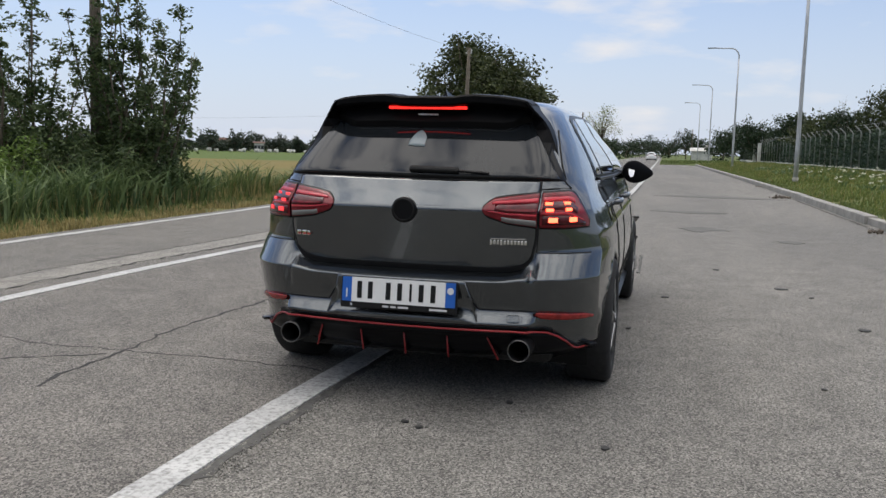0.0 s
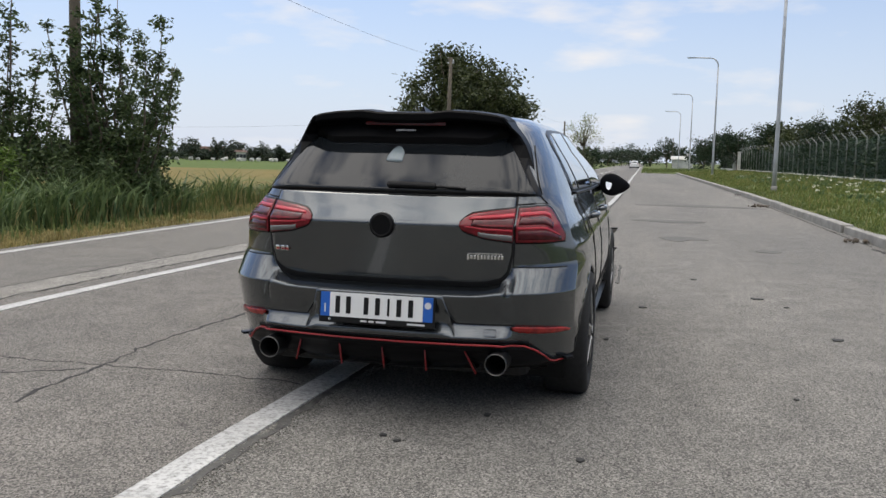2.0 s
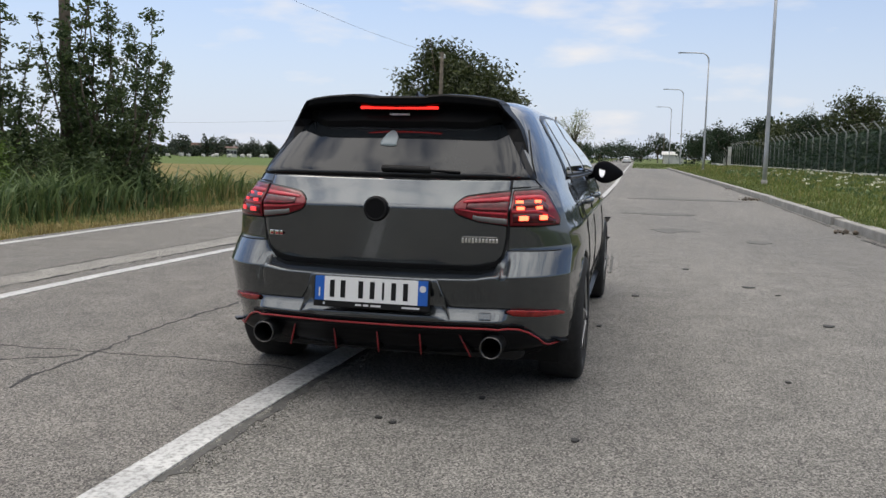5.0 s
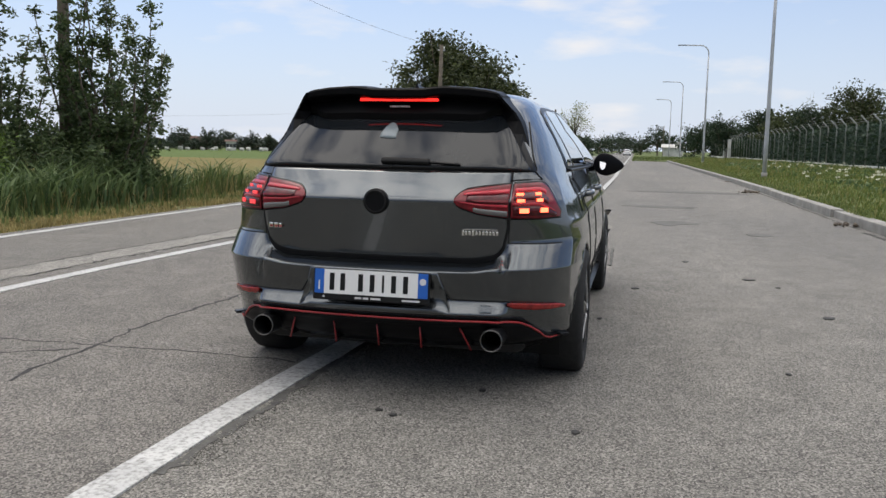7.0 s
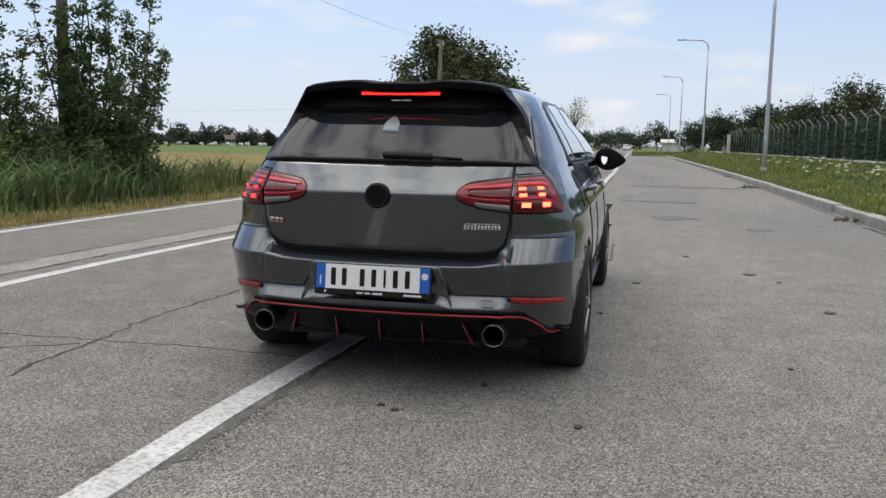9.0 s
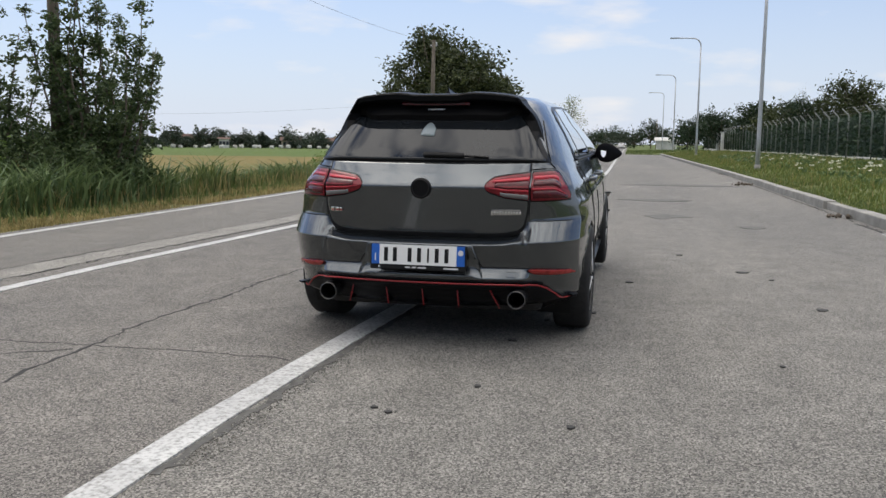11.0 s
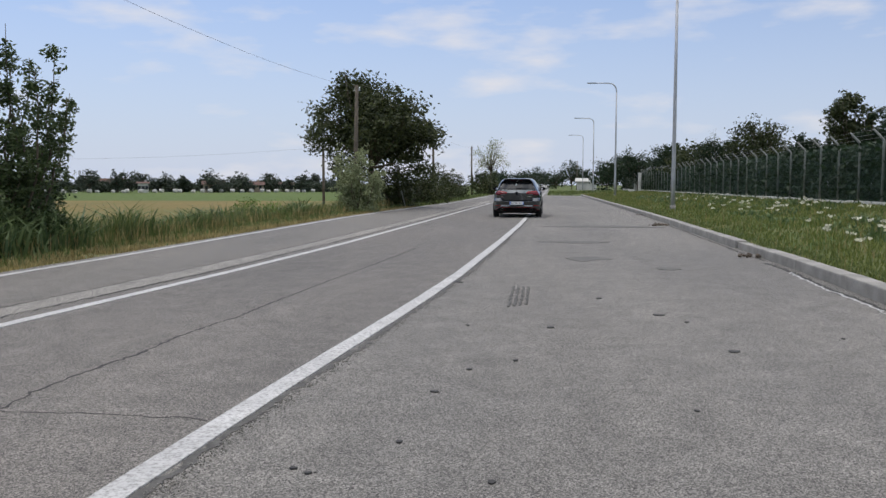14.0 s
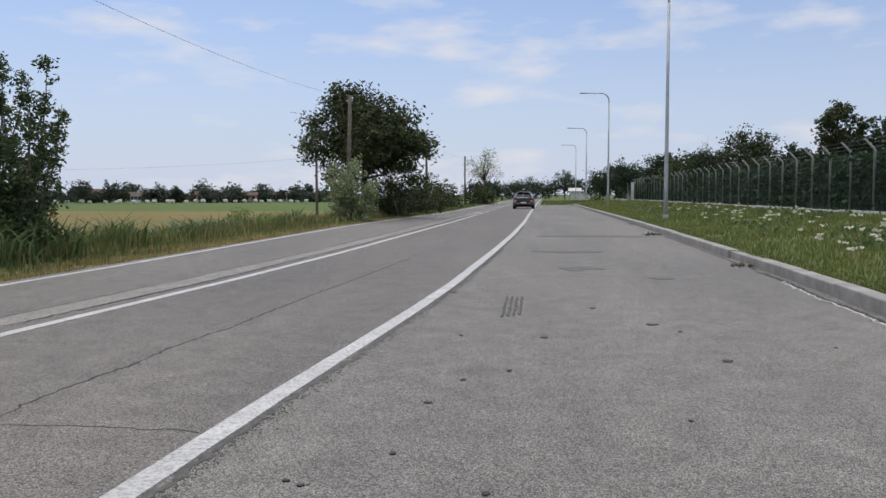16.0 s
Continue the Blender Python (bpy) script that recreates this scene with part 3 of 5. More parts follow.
def build_grass():
    rng = np.random.default_rng(11)
    fl = lambda off, span: (lambda y, u: far_line(y) - 0.3 - off - span * u)
    kb = lambda off, span: (lambda y, u: kerb_face(y) + 0.24 + off + span * u)
    grass_area("dry_verge_grass", rng, 24000, fl(-0.05, 1.1), 5, 46, 0.15, 0.012, M_BLADE_DRY, "short dry yellow grass along the road edge", 0.7)
    grass_area("dry_verge_grass", rng, 4000, fl(0.2, 1.2), 6, 50, 0.3, 0.014, M_BLADE_TALL, "straggling green weeds in the verge", 0.5)
    grass_area("tall_grass", rng, 26000, fl(1.1, 3.0), 13, 52, 0.72, 0.015, M_BLADE_TALL, "tall green and straw-coloured wild grass on the ditch bank", 0.4)
    grass_area("tall_grass", rng, 9000, fl(0.9, 2.5), 6, 48, 0.62, 0.012, M_BLADE_DRY, "tall straw-coloured seeding grass", 0.45)
    grass_area("reed_bed", rng, 7500, fl(1.3, 2.1), 9.0, 32, 1.05, 0.032, M_REED, "green reeds with long leaning blades in the ditch", 1.0, patch=0.42)
    grass_area("reed_bed", rng, 1700, fl(0.9, 1.3), 8.5, 15.0, 1.25, 0.032, M_REED, "dense tall reeds below the shrub", 0.85)
    grass_area("verge_grass", rng, 60000, kb(0.0, 6.6), 7, 92, 0.17, 0.015, M_BLADE_VERGE, "rough green grass of the verge beside the kerb", 0.5, near=2.0)
    grass_area("verge_grass", rng, 4000, kb(0.0, 6.6), 7, 92, 0.26, 0.008, M_BLADE_DRY, "dry stalks among the verge grass", 0.4, near=2.0)
    grass_area("verge_grass", rng, 11000, kb(-0.10, 0.40), 6, 80, 0.14, 0.012, M_BLADE_TALL, "grass tufts hanging over the kerb", 0.9)
    far = grass_area("far_verge_grass", rng, 5000, lambda y, u: near_line(y) + 0.6 + 9 * u, 94, 150, 0.3, 0.02, M_BLADE_TALL, "yellowish grass at the end of the layby", 0.5)
    grass_area("far_verge_grass", rng, 5000, lambda y, u: far_line(y) - 0.4 - 3 * u, 46, 140, 0.3, 0.02, M_BLADE_TALL, "rough grass along the far road edge", 0.5)
    grass_area("verge_weeds", rng, 5200, kb(1.6, 5.0), 9, 60, 0.28, 0.05, M_REED, "patches of broad-leaved green weeds in the verge", 0.8, patch=0.62, near=1.5)
    # white flower heads of the verge
    y = 8 + 36 * rng.random(240) ** 1.4
    x = kerb_face(y) + 0.9 + 4.2 * rng.random(240)
    keep = np.array([noise.noise((a * 0.45, b * 0.45, 4.0)) > 0.05 for a, b in zip(x, y)])
    x, y = x[keep], y[keep]
    z = np.array([ground_height(a, b) for a, b in zip(x, y)]) + rng.uniform(0.18, 0.42, len(x))
    cen = np.repeat(np.stack([x, y, z], 1), 14, 0) + rng.normal(0, 0.035, (len(x) * 14, 3)) * (1, 1, 0.35)
    tagged(quads_object("white_flowers", leaf_quads(rng, cen, 0.046, 0.0, 0.9), M_FLOWER), "white umbel flowers standing in the verge grass", "flowers", kind="stuff")


build_kerb()
rubble(4.35, 24.5, 0.22, 1)
rubble(4.0, 13.9, 0.2, 2)
rubble(5.1, 33.0, 0.12, 3)
build_grass()


# ---- trees and shrubs ----
def crown_leaves(rng, centres, count, size, spread, squash=0.8):
    c = centres[rng.integers(0, len(centres), count)]
    return c + rng.normal(0, 1, (count, 3)) * spread * (1, 1, squash)


def shoot_shrub(name, x, y, width, height, stems, leaves, leaf, material, seed, label, spread=0.16, z=None, category="shrub", bark=None):
    """Many upright stems that fan out, leafy all along, with ragged tips."""
    rng = np.random.default_rng(seed)
    thing = empty(name)
    thing.location = (x, y, ground_height(x, y) if z is None else z)
    bm, cen, wt = bmesh.new(), [], []
    for k in range(stems):
        a, r = rng.uniform(0, 2 * np.pi), width * 0.5 * math.sqrt(rng.random())
        h = height * rng.uniform(0.5, 1.0) * (1 - 0.35 * (2 * r / width) ** 2)
        base = Vector((0.25 * r * math.cos(a), 0.25 * r * math.sin(a), -0.1))
        pts = []
        for j in range(7):
            u = j / 6
            o = r * (0.25 + 0.75 * u ** 0.8)
            pts.append(Vector((o * math.cos(a) + rng.normal(0, 0.06), o * math.sin(a) + rng.normal(0, 0.06), -0.1 + h * u)))
        pts[0] = base
        add_tube(bm, pts, [0.035 * height / 5 * (1 - 0.85 * j / 6) for j in range(7)], 5)
        for j in range(1, 7):
            for q in range(6):
                u = rng.random()
                p = pts[j - 1].lerp(pts[j], u)
                side = rng.normal(0, 1, 3) * spread * (2.1 - 1.85 * (j - 1 + u) / 6)
                cen.append((p.x + side[0], p.y + side[1], max(0.05, p.z + side[2])))
    part("trunk", bm, bark or M_BARK, thing)
    cen = np.array(cen)
    quads_object("crown", leaf_quads(rng, crown_leaves(rng, cen, leaves, leaf, spread * 0.5), leaf, -0.15, 0.42), material, thing)
    return tagged(thing, label, category)


def broad_tree(name, x, y, width, height, leaves, leaf, material, seed, label, trunk=0.16, low=0.25, z=None, gaps=0.55, category="tree"):
    """Trunk, forking limbs and a lobed crown of leaf clumps with gaps."""
    rng = np.random.default_rng(seed)
    thing = empty(name)
    thing.location = (x, y, ground_height(x, y) if z is None else z)
    bm, tips = bmesh.new(), []
    fork = height * (low + 0.08)
    add_tube(bm, [(0, 0, -0.15), (0.03, 0, fork * 0.5), (0, 0.04, fork), (0.02, 0.02, height * 0.7)], [trunk * 1.25, trunk, trunk * 0.85, trunk * 0.25], 9)
    limbs = 22
    for k in range(limbs):
        a = 2 * np.pi * (k + rng.uniform(-0.3, 0.3)) / limbs * 2.4
        el = rng.uniform(0.05, 1.35)
        reach = 0.5 * rng.uniform(0.72, 1.05)
        start = Vector((0, 0, fork + (height * 0.45 - fork) * rng.random()))
        cz = height * (low + (1 - low) * 0.5)
        end = Vector((math.cos(a) * math.cos(el) * width * reach, math.sin(a) * math.cos(el) * width * reach, cz + math.sin(el - 0.35) * height * (1 - low) * reach * 1.12))
        midp = start.lerp(end, 0.5) + Vector(rng.normal(0, 0.04 * width, 3))
        add_tube(bm, [start, midp, end], [trunk * 0.42, trunk * 0.25, trunk * 0.06], 6)
        for q in range(6):
            u = rng.uniform(0.3, 1.0)
            p = start.lerp(midp, u * 2) if u < 0.5 else midp.lerp(end, u * 2 - 1)
            t = p + Vector(rng.normal(0, 1, 3)) * width * 0.085
            add_tube(bm, [p, t], [trunk * 0.09, trunk * 0.03], 4, False)
            tips.append(t)
        tips.append(end)
    part("trunk", bm, M_BARK, thing)
    tips = np.array([tuple(t) for t in tips])
    clump = crown_leaves(rng, tips, int(len(tips) * 3.2), 0, width * 0.055)
    quads_object("crown", leaf_quads(rng, crown_leaves(rng, clump, leaves, leaf, width * 0.027 * (1 + gaps)), leaf), material, thing)
    return tagged(thing, label, category)


def utility_pole(x, y, z, height, lean, label):
    thing = empty("utility_pole")
    thing.matrix_world = pose(x, y, z, 0, lean, 0)
    part("pole", tube([(0, 0, -0.2), (0, 0, height * 0.5), (0, 0, height)], [0.115, 0.1, 0.08], 12), M_POLE, thing)
    part("bracket", box((0.32, 0.05, 0.06), Matrix.Translation((0, 0, height - 0.25)), 0.008), M_STEEL, thing)
    part("insulator", tube([(0.12, 0, height - 0.22), (0.12, 0, height - 0.08)], [0.035, 0.025], 8), M_LAMP_GLASS, thing)
    return tagged(thing, label, "utility pole", "poles of the overhead line")


def cable(a, b, sag, r=0.0045):
    pts = [Vector(a).lerp(Vector(b), k / 24) - Vector((0, 0, sag * 4 * (k / 24) * (1 - k / 24))) for k in range(25)]
    tagged(part("overhead_cable", tube(pts, r, 5), M_CABLE), "thin black overhead cable between the poles", "cable")


utility_pole(-9.6, 13.9, -0.45, 7.3, 0.8, "weathered wooden utility pole standing inside the shrub")
utility_pole(-7.25, 38.7, -0.3, 6.15, 1.2, "weathered wooden utility pole in front of the tree")
utility_pole(-6.3, 69.3, -0.3, 6.1, -0.5, "wooden utility pole beyond the tree")
utility_pole(-13.4, 59.3, -1.2, 5.3, 0, "slim dark pole at the edge of the field")
utility_pole(-4.6, 102, -0.1, 6.0, 0, "distant wooden utility pole")
utility_pole(*polar(4.6, 190)[:2], 0, 6.6, 0, "distant pole at the end of the layby")
cable((-9.5, 13.9, 5.75), (-7.1, 38.7, 5.72), 0.35)
cable((-7.1, 38.7, 5.72), (-6.3, 69.3, 5.7), 0.4)
cable((-6.3, 69.3, 5.7), (-4.6, 102, 5.8), 0.4)
cable((-60, 55, 4.4), (-13.4, 59.3, 3.9), 1.1)
tagged(part("stay_rod", tube([(-5.45, 43.7, -0.1), (-6.05, 43.7, 2.3)], 0.03, 8), M_STEEL), "leaning pale stay rod beside the tree", "rod")

shoot_shrub("shrub", -9.05, 14.3, 3.0, 5.5, 28, 26000, 0.10, M_LEAF_A, 21, "tall dark green shrub with many upright leafy shoots", spread=0.13)
shoot_shrub("shrub", -10.9, 13.4, 3.0, 6.2, 24, 21000, 0.10, M_LEAF_A, 22, "tall dark green shrub with thin upright shoots", spread=0.13)
shoot_shrub("shrub", -10.0, 11.6, 2.2, 2.7, 18, 9000, 0.09, M_LEAF_LIGHT, 23, "bright green young shrub at the foot of the tall shrubs")
shoot_shrub("shrub", -9.4, 13.0, 2.6, 2.5, 24, 15000, 0.09, M_LEAF_A, 24, "low dark green undergrowth below the tall shrub")
shoot_shrub("shrub", -8.85, 13.9, 2.0, 2.8, 20, 12000, 0.10, M_LEAF_A, 27, "dark green lower shrub spreading beside the tall shoots", spread=0.17)
shoot_shrub("shrub", -6.75, 36.4, 2.7, 3.5, 26, 12000, 0.13, M_LEAF_C, 25, "pale grey-green willow bush beside the road")
broad_tree("tree", -7.2, 43.0, 6.2, 7.4, 34000, 0.20, M_LEAF_B, 31, "large dark green broad-crowned tree beside the road", 0.2, 0.2)
shoot_shrub("shrub", -5.9, 44.5, 3.4, 3.0, 22, 7000, 0.14, M_LEAF_B, 32, "dark green bush below the large tree")
for k, (x, y, w, h) in enumerate([(-5.6, 52, 3.2, 3.0), (-5.2, 58, 3.4, 2.9), (-5.4, 66, 4.0, 3.2), (-5.0, 73, 3.6, 2.6)]):
    shoot_shrub("shrub", x, y, w, h, 20, 4500, 0.17, M_LEAF_B, 40 + k, "dark green roadside bush", spread=0.22)
shoot_shrub("shrub", -2.9, 101, 4.2, 3.6, 20, 3500, 0.25, M_LEAF_B, 46, "dark bush at the foot of a thin tree", spread=0.3)
broad_tree("tree", -2.3, 104, 4.6, 7.2, 1500, 0.2, M_LEAF_C, 47, "thin light tree with sparse leaves", 0.1, 0.3, gaps=0.9)
shoot_shrub("shrub", -8.6, 27.5, 2.0, 1.3, 16, 3000, 0.09, M_LEAF_LIGHT, 48, "low green weed bush on the ditch bank")

RIGHT_TREES = [(21.4, 47, 2.6, 5.7), (18.9, 52, 2.4, 3.6), (24.6, 44, 2.8, 4.7), (16.4, 57, 4.4, 4.9), (13.8, 66, 4.5, 4.2), (10.8, 92, 5.0, 5.0), (12.2, 80, 5, 4.3), (8.6, 110, 6, 4.8), (7.2, 130, 7, 5.0), (28.0, 42, 4.2, 5.6), (22.9, 46, 2.0, 4.5)]
for k, (b, d, w, h) in enumerate(RIGHT_TREES):
    x, y, _ = polar(b, d)
    broad_tree("tree", x, y, w, h, 10000 if d < 70 else 5000, 0.18 if d < 70 else 0.3, M_LEAF_D if k % 3 else M_LEAF_B, 60 + k, "dark green tree behind the boundary fence", 0.12, 0.15, z=0.4)
x, y, _ = polar(13.4, 85)
broad_tree("tree", x, y, 1.7, 7.0, 160, 0.14, M_LEAF_C, 75, "bare thin poplar behind the fence", 0.05, 0.3, z=0.4)

for k, (x, y, w, h) in enumerate([(-9, -13, 7, 7), (-4, -20, 8, 8), (2, -24, 8, 7.5), (8, -18, 7, 7), (13, -9, 6, 6.5), (-14, -4, 6, 6)]):
    broad_tree("tree", x, y, w, h, 5000, 0.34, M_LEAF_B, 140 + k, "dark green tree standing back along the road", 0.2, 0.12)

FAR_TREES = [(4.25, 205, 6.5, 7.6), (5.1, 215, 6, 5.2), (3.2, 230, 8, 4.6), (2.3, 240, 9, 4.8), (1.3, 230, 9, 4.4), (0.4, 215, 9, 4.0), (-0.6, 200, 7, 4.2), (6.6, 160, 7, 4.6), (1.8, 300, 10, 7.5), (-1.4, 170, 7, 4.2)]
for k, (b, d, w, h) in enumerate(FAR_TREES):
    x, y, _ = polar(b, d)
    broad_tree("tree", x, y, w, h, 1500, 0.5, M_LEAF_D, 80 + k, "distant dark green tree along the road", 0.15, 0.1, z=-0.1)
rng = np.random.default_rng(5)
for k in range(116):
    b = -43 + k * 0.28 + rng.uniform(-0.3, 0.3)
    d = rng.uniform(272, 325)
    x, y, _ = polar(b, d)
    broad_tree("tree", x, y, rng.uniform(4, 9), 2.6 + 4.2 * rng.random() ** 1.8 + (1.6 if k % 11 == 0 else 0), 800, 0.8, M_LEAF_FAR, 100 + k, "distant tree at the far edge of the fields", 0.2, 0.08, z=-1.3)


# ---- street lamps ----
def street_lamp():
    lamp = empty("street_lamp")
    part("pole", tube([(0, 0, -0.3), (0, 0, 1.2), (0, 0, 5.0), (0, 0, 8.2)], [0.085, 0.08, 0.062, 0.05], 14), M_STEEL, lamp)
    arm = [(0, 0, 8.15)] + [(-0.62 + 0.62 * math.cos(a), 0, 8.3 + 0.6 * math.sin(a)) for a in np.linspace(0, math.pi / 2, 9)] + [(-1.75, 0, 8.93)]
    part("arm", tube(arm, [0.05] * 6 + [0.042] * 5, 12), M_STEEL, lamp)
    bm = box((0.62, 0.2, 0.07), Matrix.Translation((-1.98, 0, 8.93)), 0.025, 3)
    head = part("lamp_head", bm, M_LAMP_HEAD, lamp, "flat grey lamp head")
    part("diffuser", box((0.4, 0.15, 0.012), Matrix.Translation((-2.02, 0, 8.89))), M_LAMP_GLASS, head)
    part("base_collar", tube([(0, 0, -0.1), (0, 0, 0.12)], 0.11, 14), M_KERB, lamp)
    part("door_plate", box((0.012, 0.09, 0.3), Matrix.Translation((-0.082, 0, 0.9)), 0.004), M_LAMP_HEAD, lamp)
    return tagged(lamp, "tall grey galvanised street lamp with a curved arm", "street lamp", "street lamps along the layby")


lamp_one = street_lamp()
lamp_one.matrix_world = pose(6.3, 32.6, 0.3, 0, 0, -3)
for x, y, z in ((8.4, 67.0, 0.3), (9.95, 100.0, 0.15), (11.6, 133.0, 0.1)):
    copy_thing(lamp_one, pose(x, y, z, 0, 0, -3))


# ---- boundary fence ----
def fence_at(s):
    """A place s metres along the fence."""
    return (12.85 + 0.0507 * s, 29.8 + s)


def build_fence():
    fence = tagged(empty("boundary_fence"), "long wire fence on concrete posts with angled tops", "fence")
    bm = add_tube(bmesh.new(), [(0, 0, 0), (0, 0, 2.2), (-0.04, 0, 2.28), (-0.36, 0, 2.62)], [0.05, 0.045, 0.042, 0.035], 6)
    me = part("post", bm, M_FENCE_POST, fence)
    n = 52
    for k in range(n):
        ob = me if k == 0 else new("post", me.data)
        ob.parent = fence
        x, y = fence_at((k - 4) * 2.24)
        ob.matrix_local = pose(x, y, 0.5, 0, 0, -3)
    for h, r, o in [(0.12, 0.008, 0), (0.62, 0.006, 0), (1.12, 0.006, 0), (1.62, 0.006, 0), (2.12, 0.008, 0), (2.33, 0.003, -0.1), (2.46, 0.003, -0.22), (2.59, 0.003, -0.34)]:
        a, b = fence_at(-9), fence_at(47 * 2.24)
        part("wire", tube([(a[0] + o, a[1], 0.5 + h), (b[0] + o, b[1], 0.5 + h)], r, 5), M_STEEL if o else M_FENCE_WIRE, fence)
    # wire netting: crossing wires as thin flat bars
    rows = []
    for s in np.arange(-9, 60, 0.16):
        for sgn in (-1, 1):
            (xa, ya), (xb, yb) = fence_at(s), fence_at(s + sgn * 2.1)
            rows.append([(xa, ya, 0.55), (xa, ya + 0.012, 0.55), (xb, yb + 0.012, 2.65), (xb, yb, 2.65)])
    net = quads_object("netting", np.array(rows), M_FENCE_WIRE, fence)
    wall = tagged(empty("low_wall"), "low whitewashed concrete wall under the fence", "wall", kind="structure")
    for k in range(26):
        a, b = fence_at(-10 + k * 4.4), fence_at(-10 + (k + 1) * 4.4)
        ob = part("wall_block", box((0.2, 4.385, 0.5), Matrix(), 0.012), M_WALL_WHITE, wall)
        ob.matrix_local = pose((a[0] + b[0]) / 2, (a[1] + b[1]) / 2, 0.33 + 0.012 * (k % 3), 0, 0, -2.9)
    # hedge behind
    rng = np.random.default_rng(9)
    n = 85000
    s = -9 + 118 * rng.random(n) ** 1.35
    x, y = 13.55 + 0.0507 * s + rng.normal(0, 0.32, n), 29.8 + s
    top = 2.75 + 0.3 * np.array([noise.noise((v * 0.5, 0, 2.0)) for v in s])
    z = 0.45 + (top - 0.45) * rng.random(n) ** 0.9
    h = quads_object("hedge", leaf_quads(rng, np.stack([x, y, z], 1), 0.25, 0.3), M_LEAF_D)
    tagged(h, "dense dark green hedge growing behind the fence", "hedge", kind="stuff")
    for s in (74, 79):
        x, y = fence_at(s)
        bm = box((0.35, 0.35, 2.3), Matrix.Translation((0, 0, 1.15)), 0.02)
        add_box(bm, (0.45, 0.45, 0.08), Matrix.Translation((0, 0, 2.34)), 0.015)
        ob = part("gate_pillar", bm, M_WALL_WHITE)
        ob.location = (x - 0.6, y, 0.3)
        tagged(ob, "white plastered gate pillar in the fence line", "pillar")


build_fence()


# ---- distant houses ----
def house(x, y, z, w, d, h, turn, wall, label, rows=2, cols=4, roofing=None):
    thing = empty("house")
    thing.matrix_world = pose(x, y, z, 0, 0, turn)
    part("wall", box((w, d, h), Matrix.Translation((0, 0, h / 2))), wall, thing)
    r = h + w * 0.16
    v = [(-w / 2 - 0.4, -d / 2 - 0.5, h - 0.05), (w / 2 + 0.4, -d / 2 - 0.5, h - 0.05), (w / 2 + 0.4, d / 2 + 0.5, h - 0.05), (-w / 2 - 0.4, d / 2 + 0.5, h - 0.05), (-w / 2 - 0.4, 0, r), (w / 2 + 0.4, 0, r)]
    roof = mesh_object("roof", v, [(0, 1, 5, 4), (2, 3, 4, 5), (1, 2, 5), (3, 0, 4), (0, 3, 2, 1)], roofing or M_ROOF, thing)
    part("chimney", box((0.7, 0.7, 1.3), Matrix.Translation((w * 0.25, 0, r - 0.1))), wall, roof)
    for i in range(cols):
        for j in range(rows):
            part("window", box((0.9, 0.08, 1.2), Matrix.Translation((-w / 2 + w * (i + 0.5) / cols, -d / 2 - 0.03, 1.6 + j * 2.8)), 0.02), M_WINDOW_DARK, thing)
    return tagged(thing, label, "house")


for b, d, w, h, m, t in [(-20.0, 279, 6.5, 2.7, M_PLASTER, "plastered country house with a red tiled roof"), (-17.4, 281, 6.5, 2.5, M_PLASTER, "low ochre farmhouse with a tiled roof"), (-15.2, 295, 5, 2.6, M_WALL_WHITE, "white house at the field edge"), (-24.4, 282, 3.2, 3.0, M_WALL_WHITE, "small white house at the field edge"), (-26.5, 318, 11, 3.0, M_WALL_WHITE, "long low pale farm building"), (-29.5, 322, 7, 2.8, M_PLASTER, "country house among the far trees"), (-34, 322, 9, 2.7, M_WALL_WHITE, "pale farm building among the far trees")]:
    x, y, _ = polar(b, d)
    house(x, y, -1.3, w, 6, h, b * -1, m, t, 1, 3)
x, y, _ = polar(5.25, 188)
house(x, y, 0.0, 4.2, 4, 2.0, -4, M_WALL_WHITE, "small low white building at the end of the layby", 0, 0, M_WALL_WHITE)


def far_van_stand_in(x, y, z, turn, r):
    """A white drum lying on its side, a stand-in for a far parked van."""
    bm = tube([(-0.62, 0, r), (-0.56, 0, r), (0.56, 0, r), (0.62, 0, r)], [r * 0.9, r, r, r * 0.9], 14)
    ob = part("far_van_stand_in", bm, M_WALL_WHITE)
    ob.matrix_world = pose(x, y, z, 0, 0, turn)
    return tagged(ob, "small white drum standing in for a parked van at the far field edge", "hay bale", "bales along the far field edge")


rng = random.Random(12)
for k in range(44):
    b = -40 + k * 0.62 + rng.uniform(-0.28, 0.28)
    x, y, _ = polar(b, rng.uniform(270, 277))
    far_van_stand_in(x, y, -1.27, rng.uniform(-30, 30), rng.uniform(0.42, 0.62))


# ---- cars ----
def paint_material(name, col, metal, flake):
    m, n, l, b = shader(name, 0.24, metal, 0.5)
    fl = ramp(n, l, noise_node(n, l, 900, 1), [(0.35, tuple(c * (1 - flake) for c in col)), (0.65, tuple(c * (1 + flake) for c in col))])
    dust = ramp(n, l, noise_node(n, l, 2.6, 5), [(0.45, (0.96, 0.96, 0.96)), (0.8, (1.1, 1.09, 1.06))])
    l.new(mixed(n, l, 1.0, fl, dust, "MULTIPLY"), b.inputs["Base Color"])
    b.inputs["Coat Weight"].default_value, b.inputs["Coat Roughness"].default_value = 1.0, 0.03
    return m


def glow_material(name, col, strength):
    m, n, l, b = shader(name, 0.3)
    b.inputs["Base Color"].default_value = (*col, 1)
    b.inputs["Emission Color"].default_value, b.inputs["Emission Strength"].default_value = (*col, 1), strength
    return m


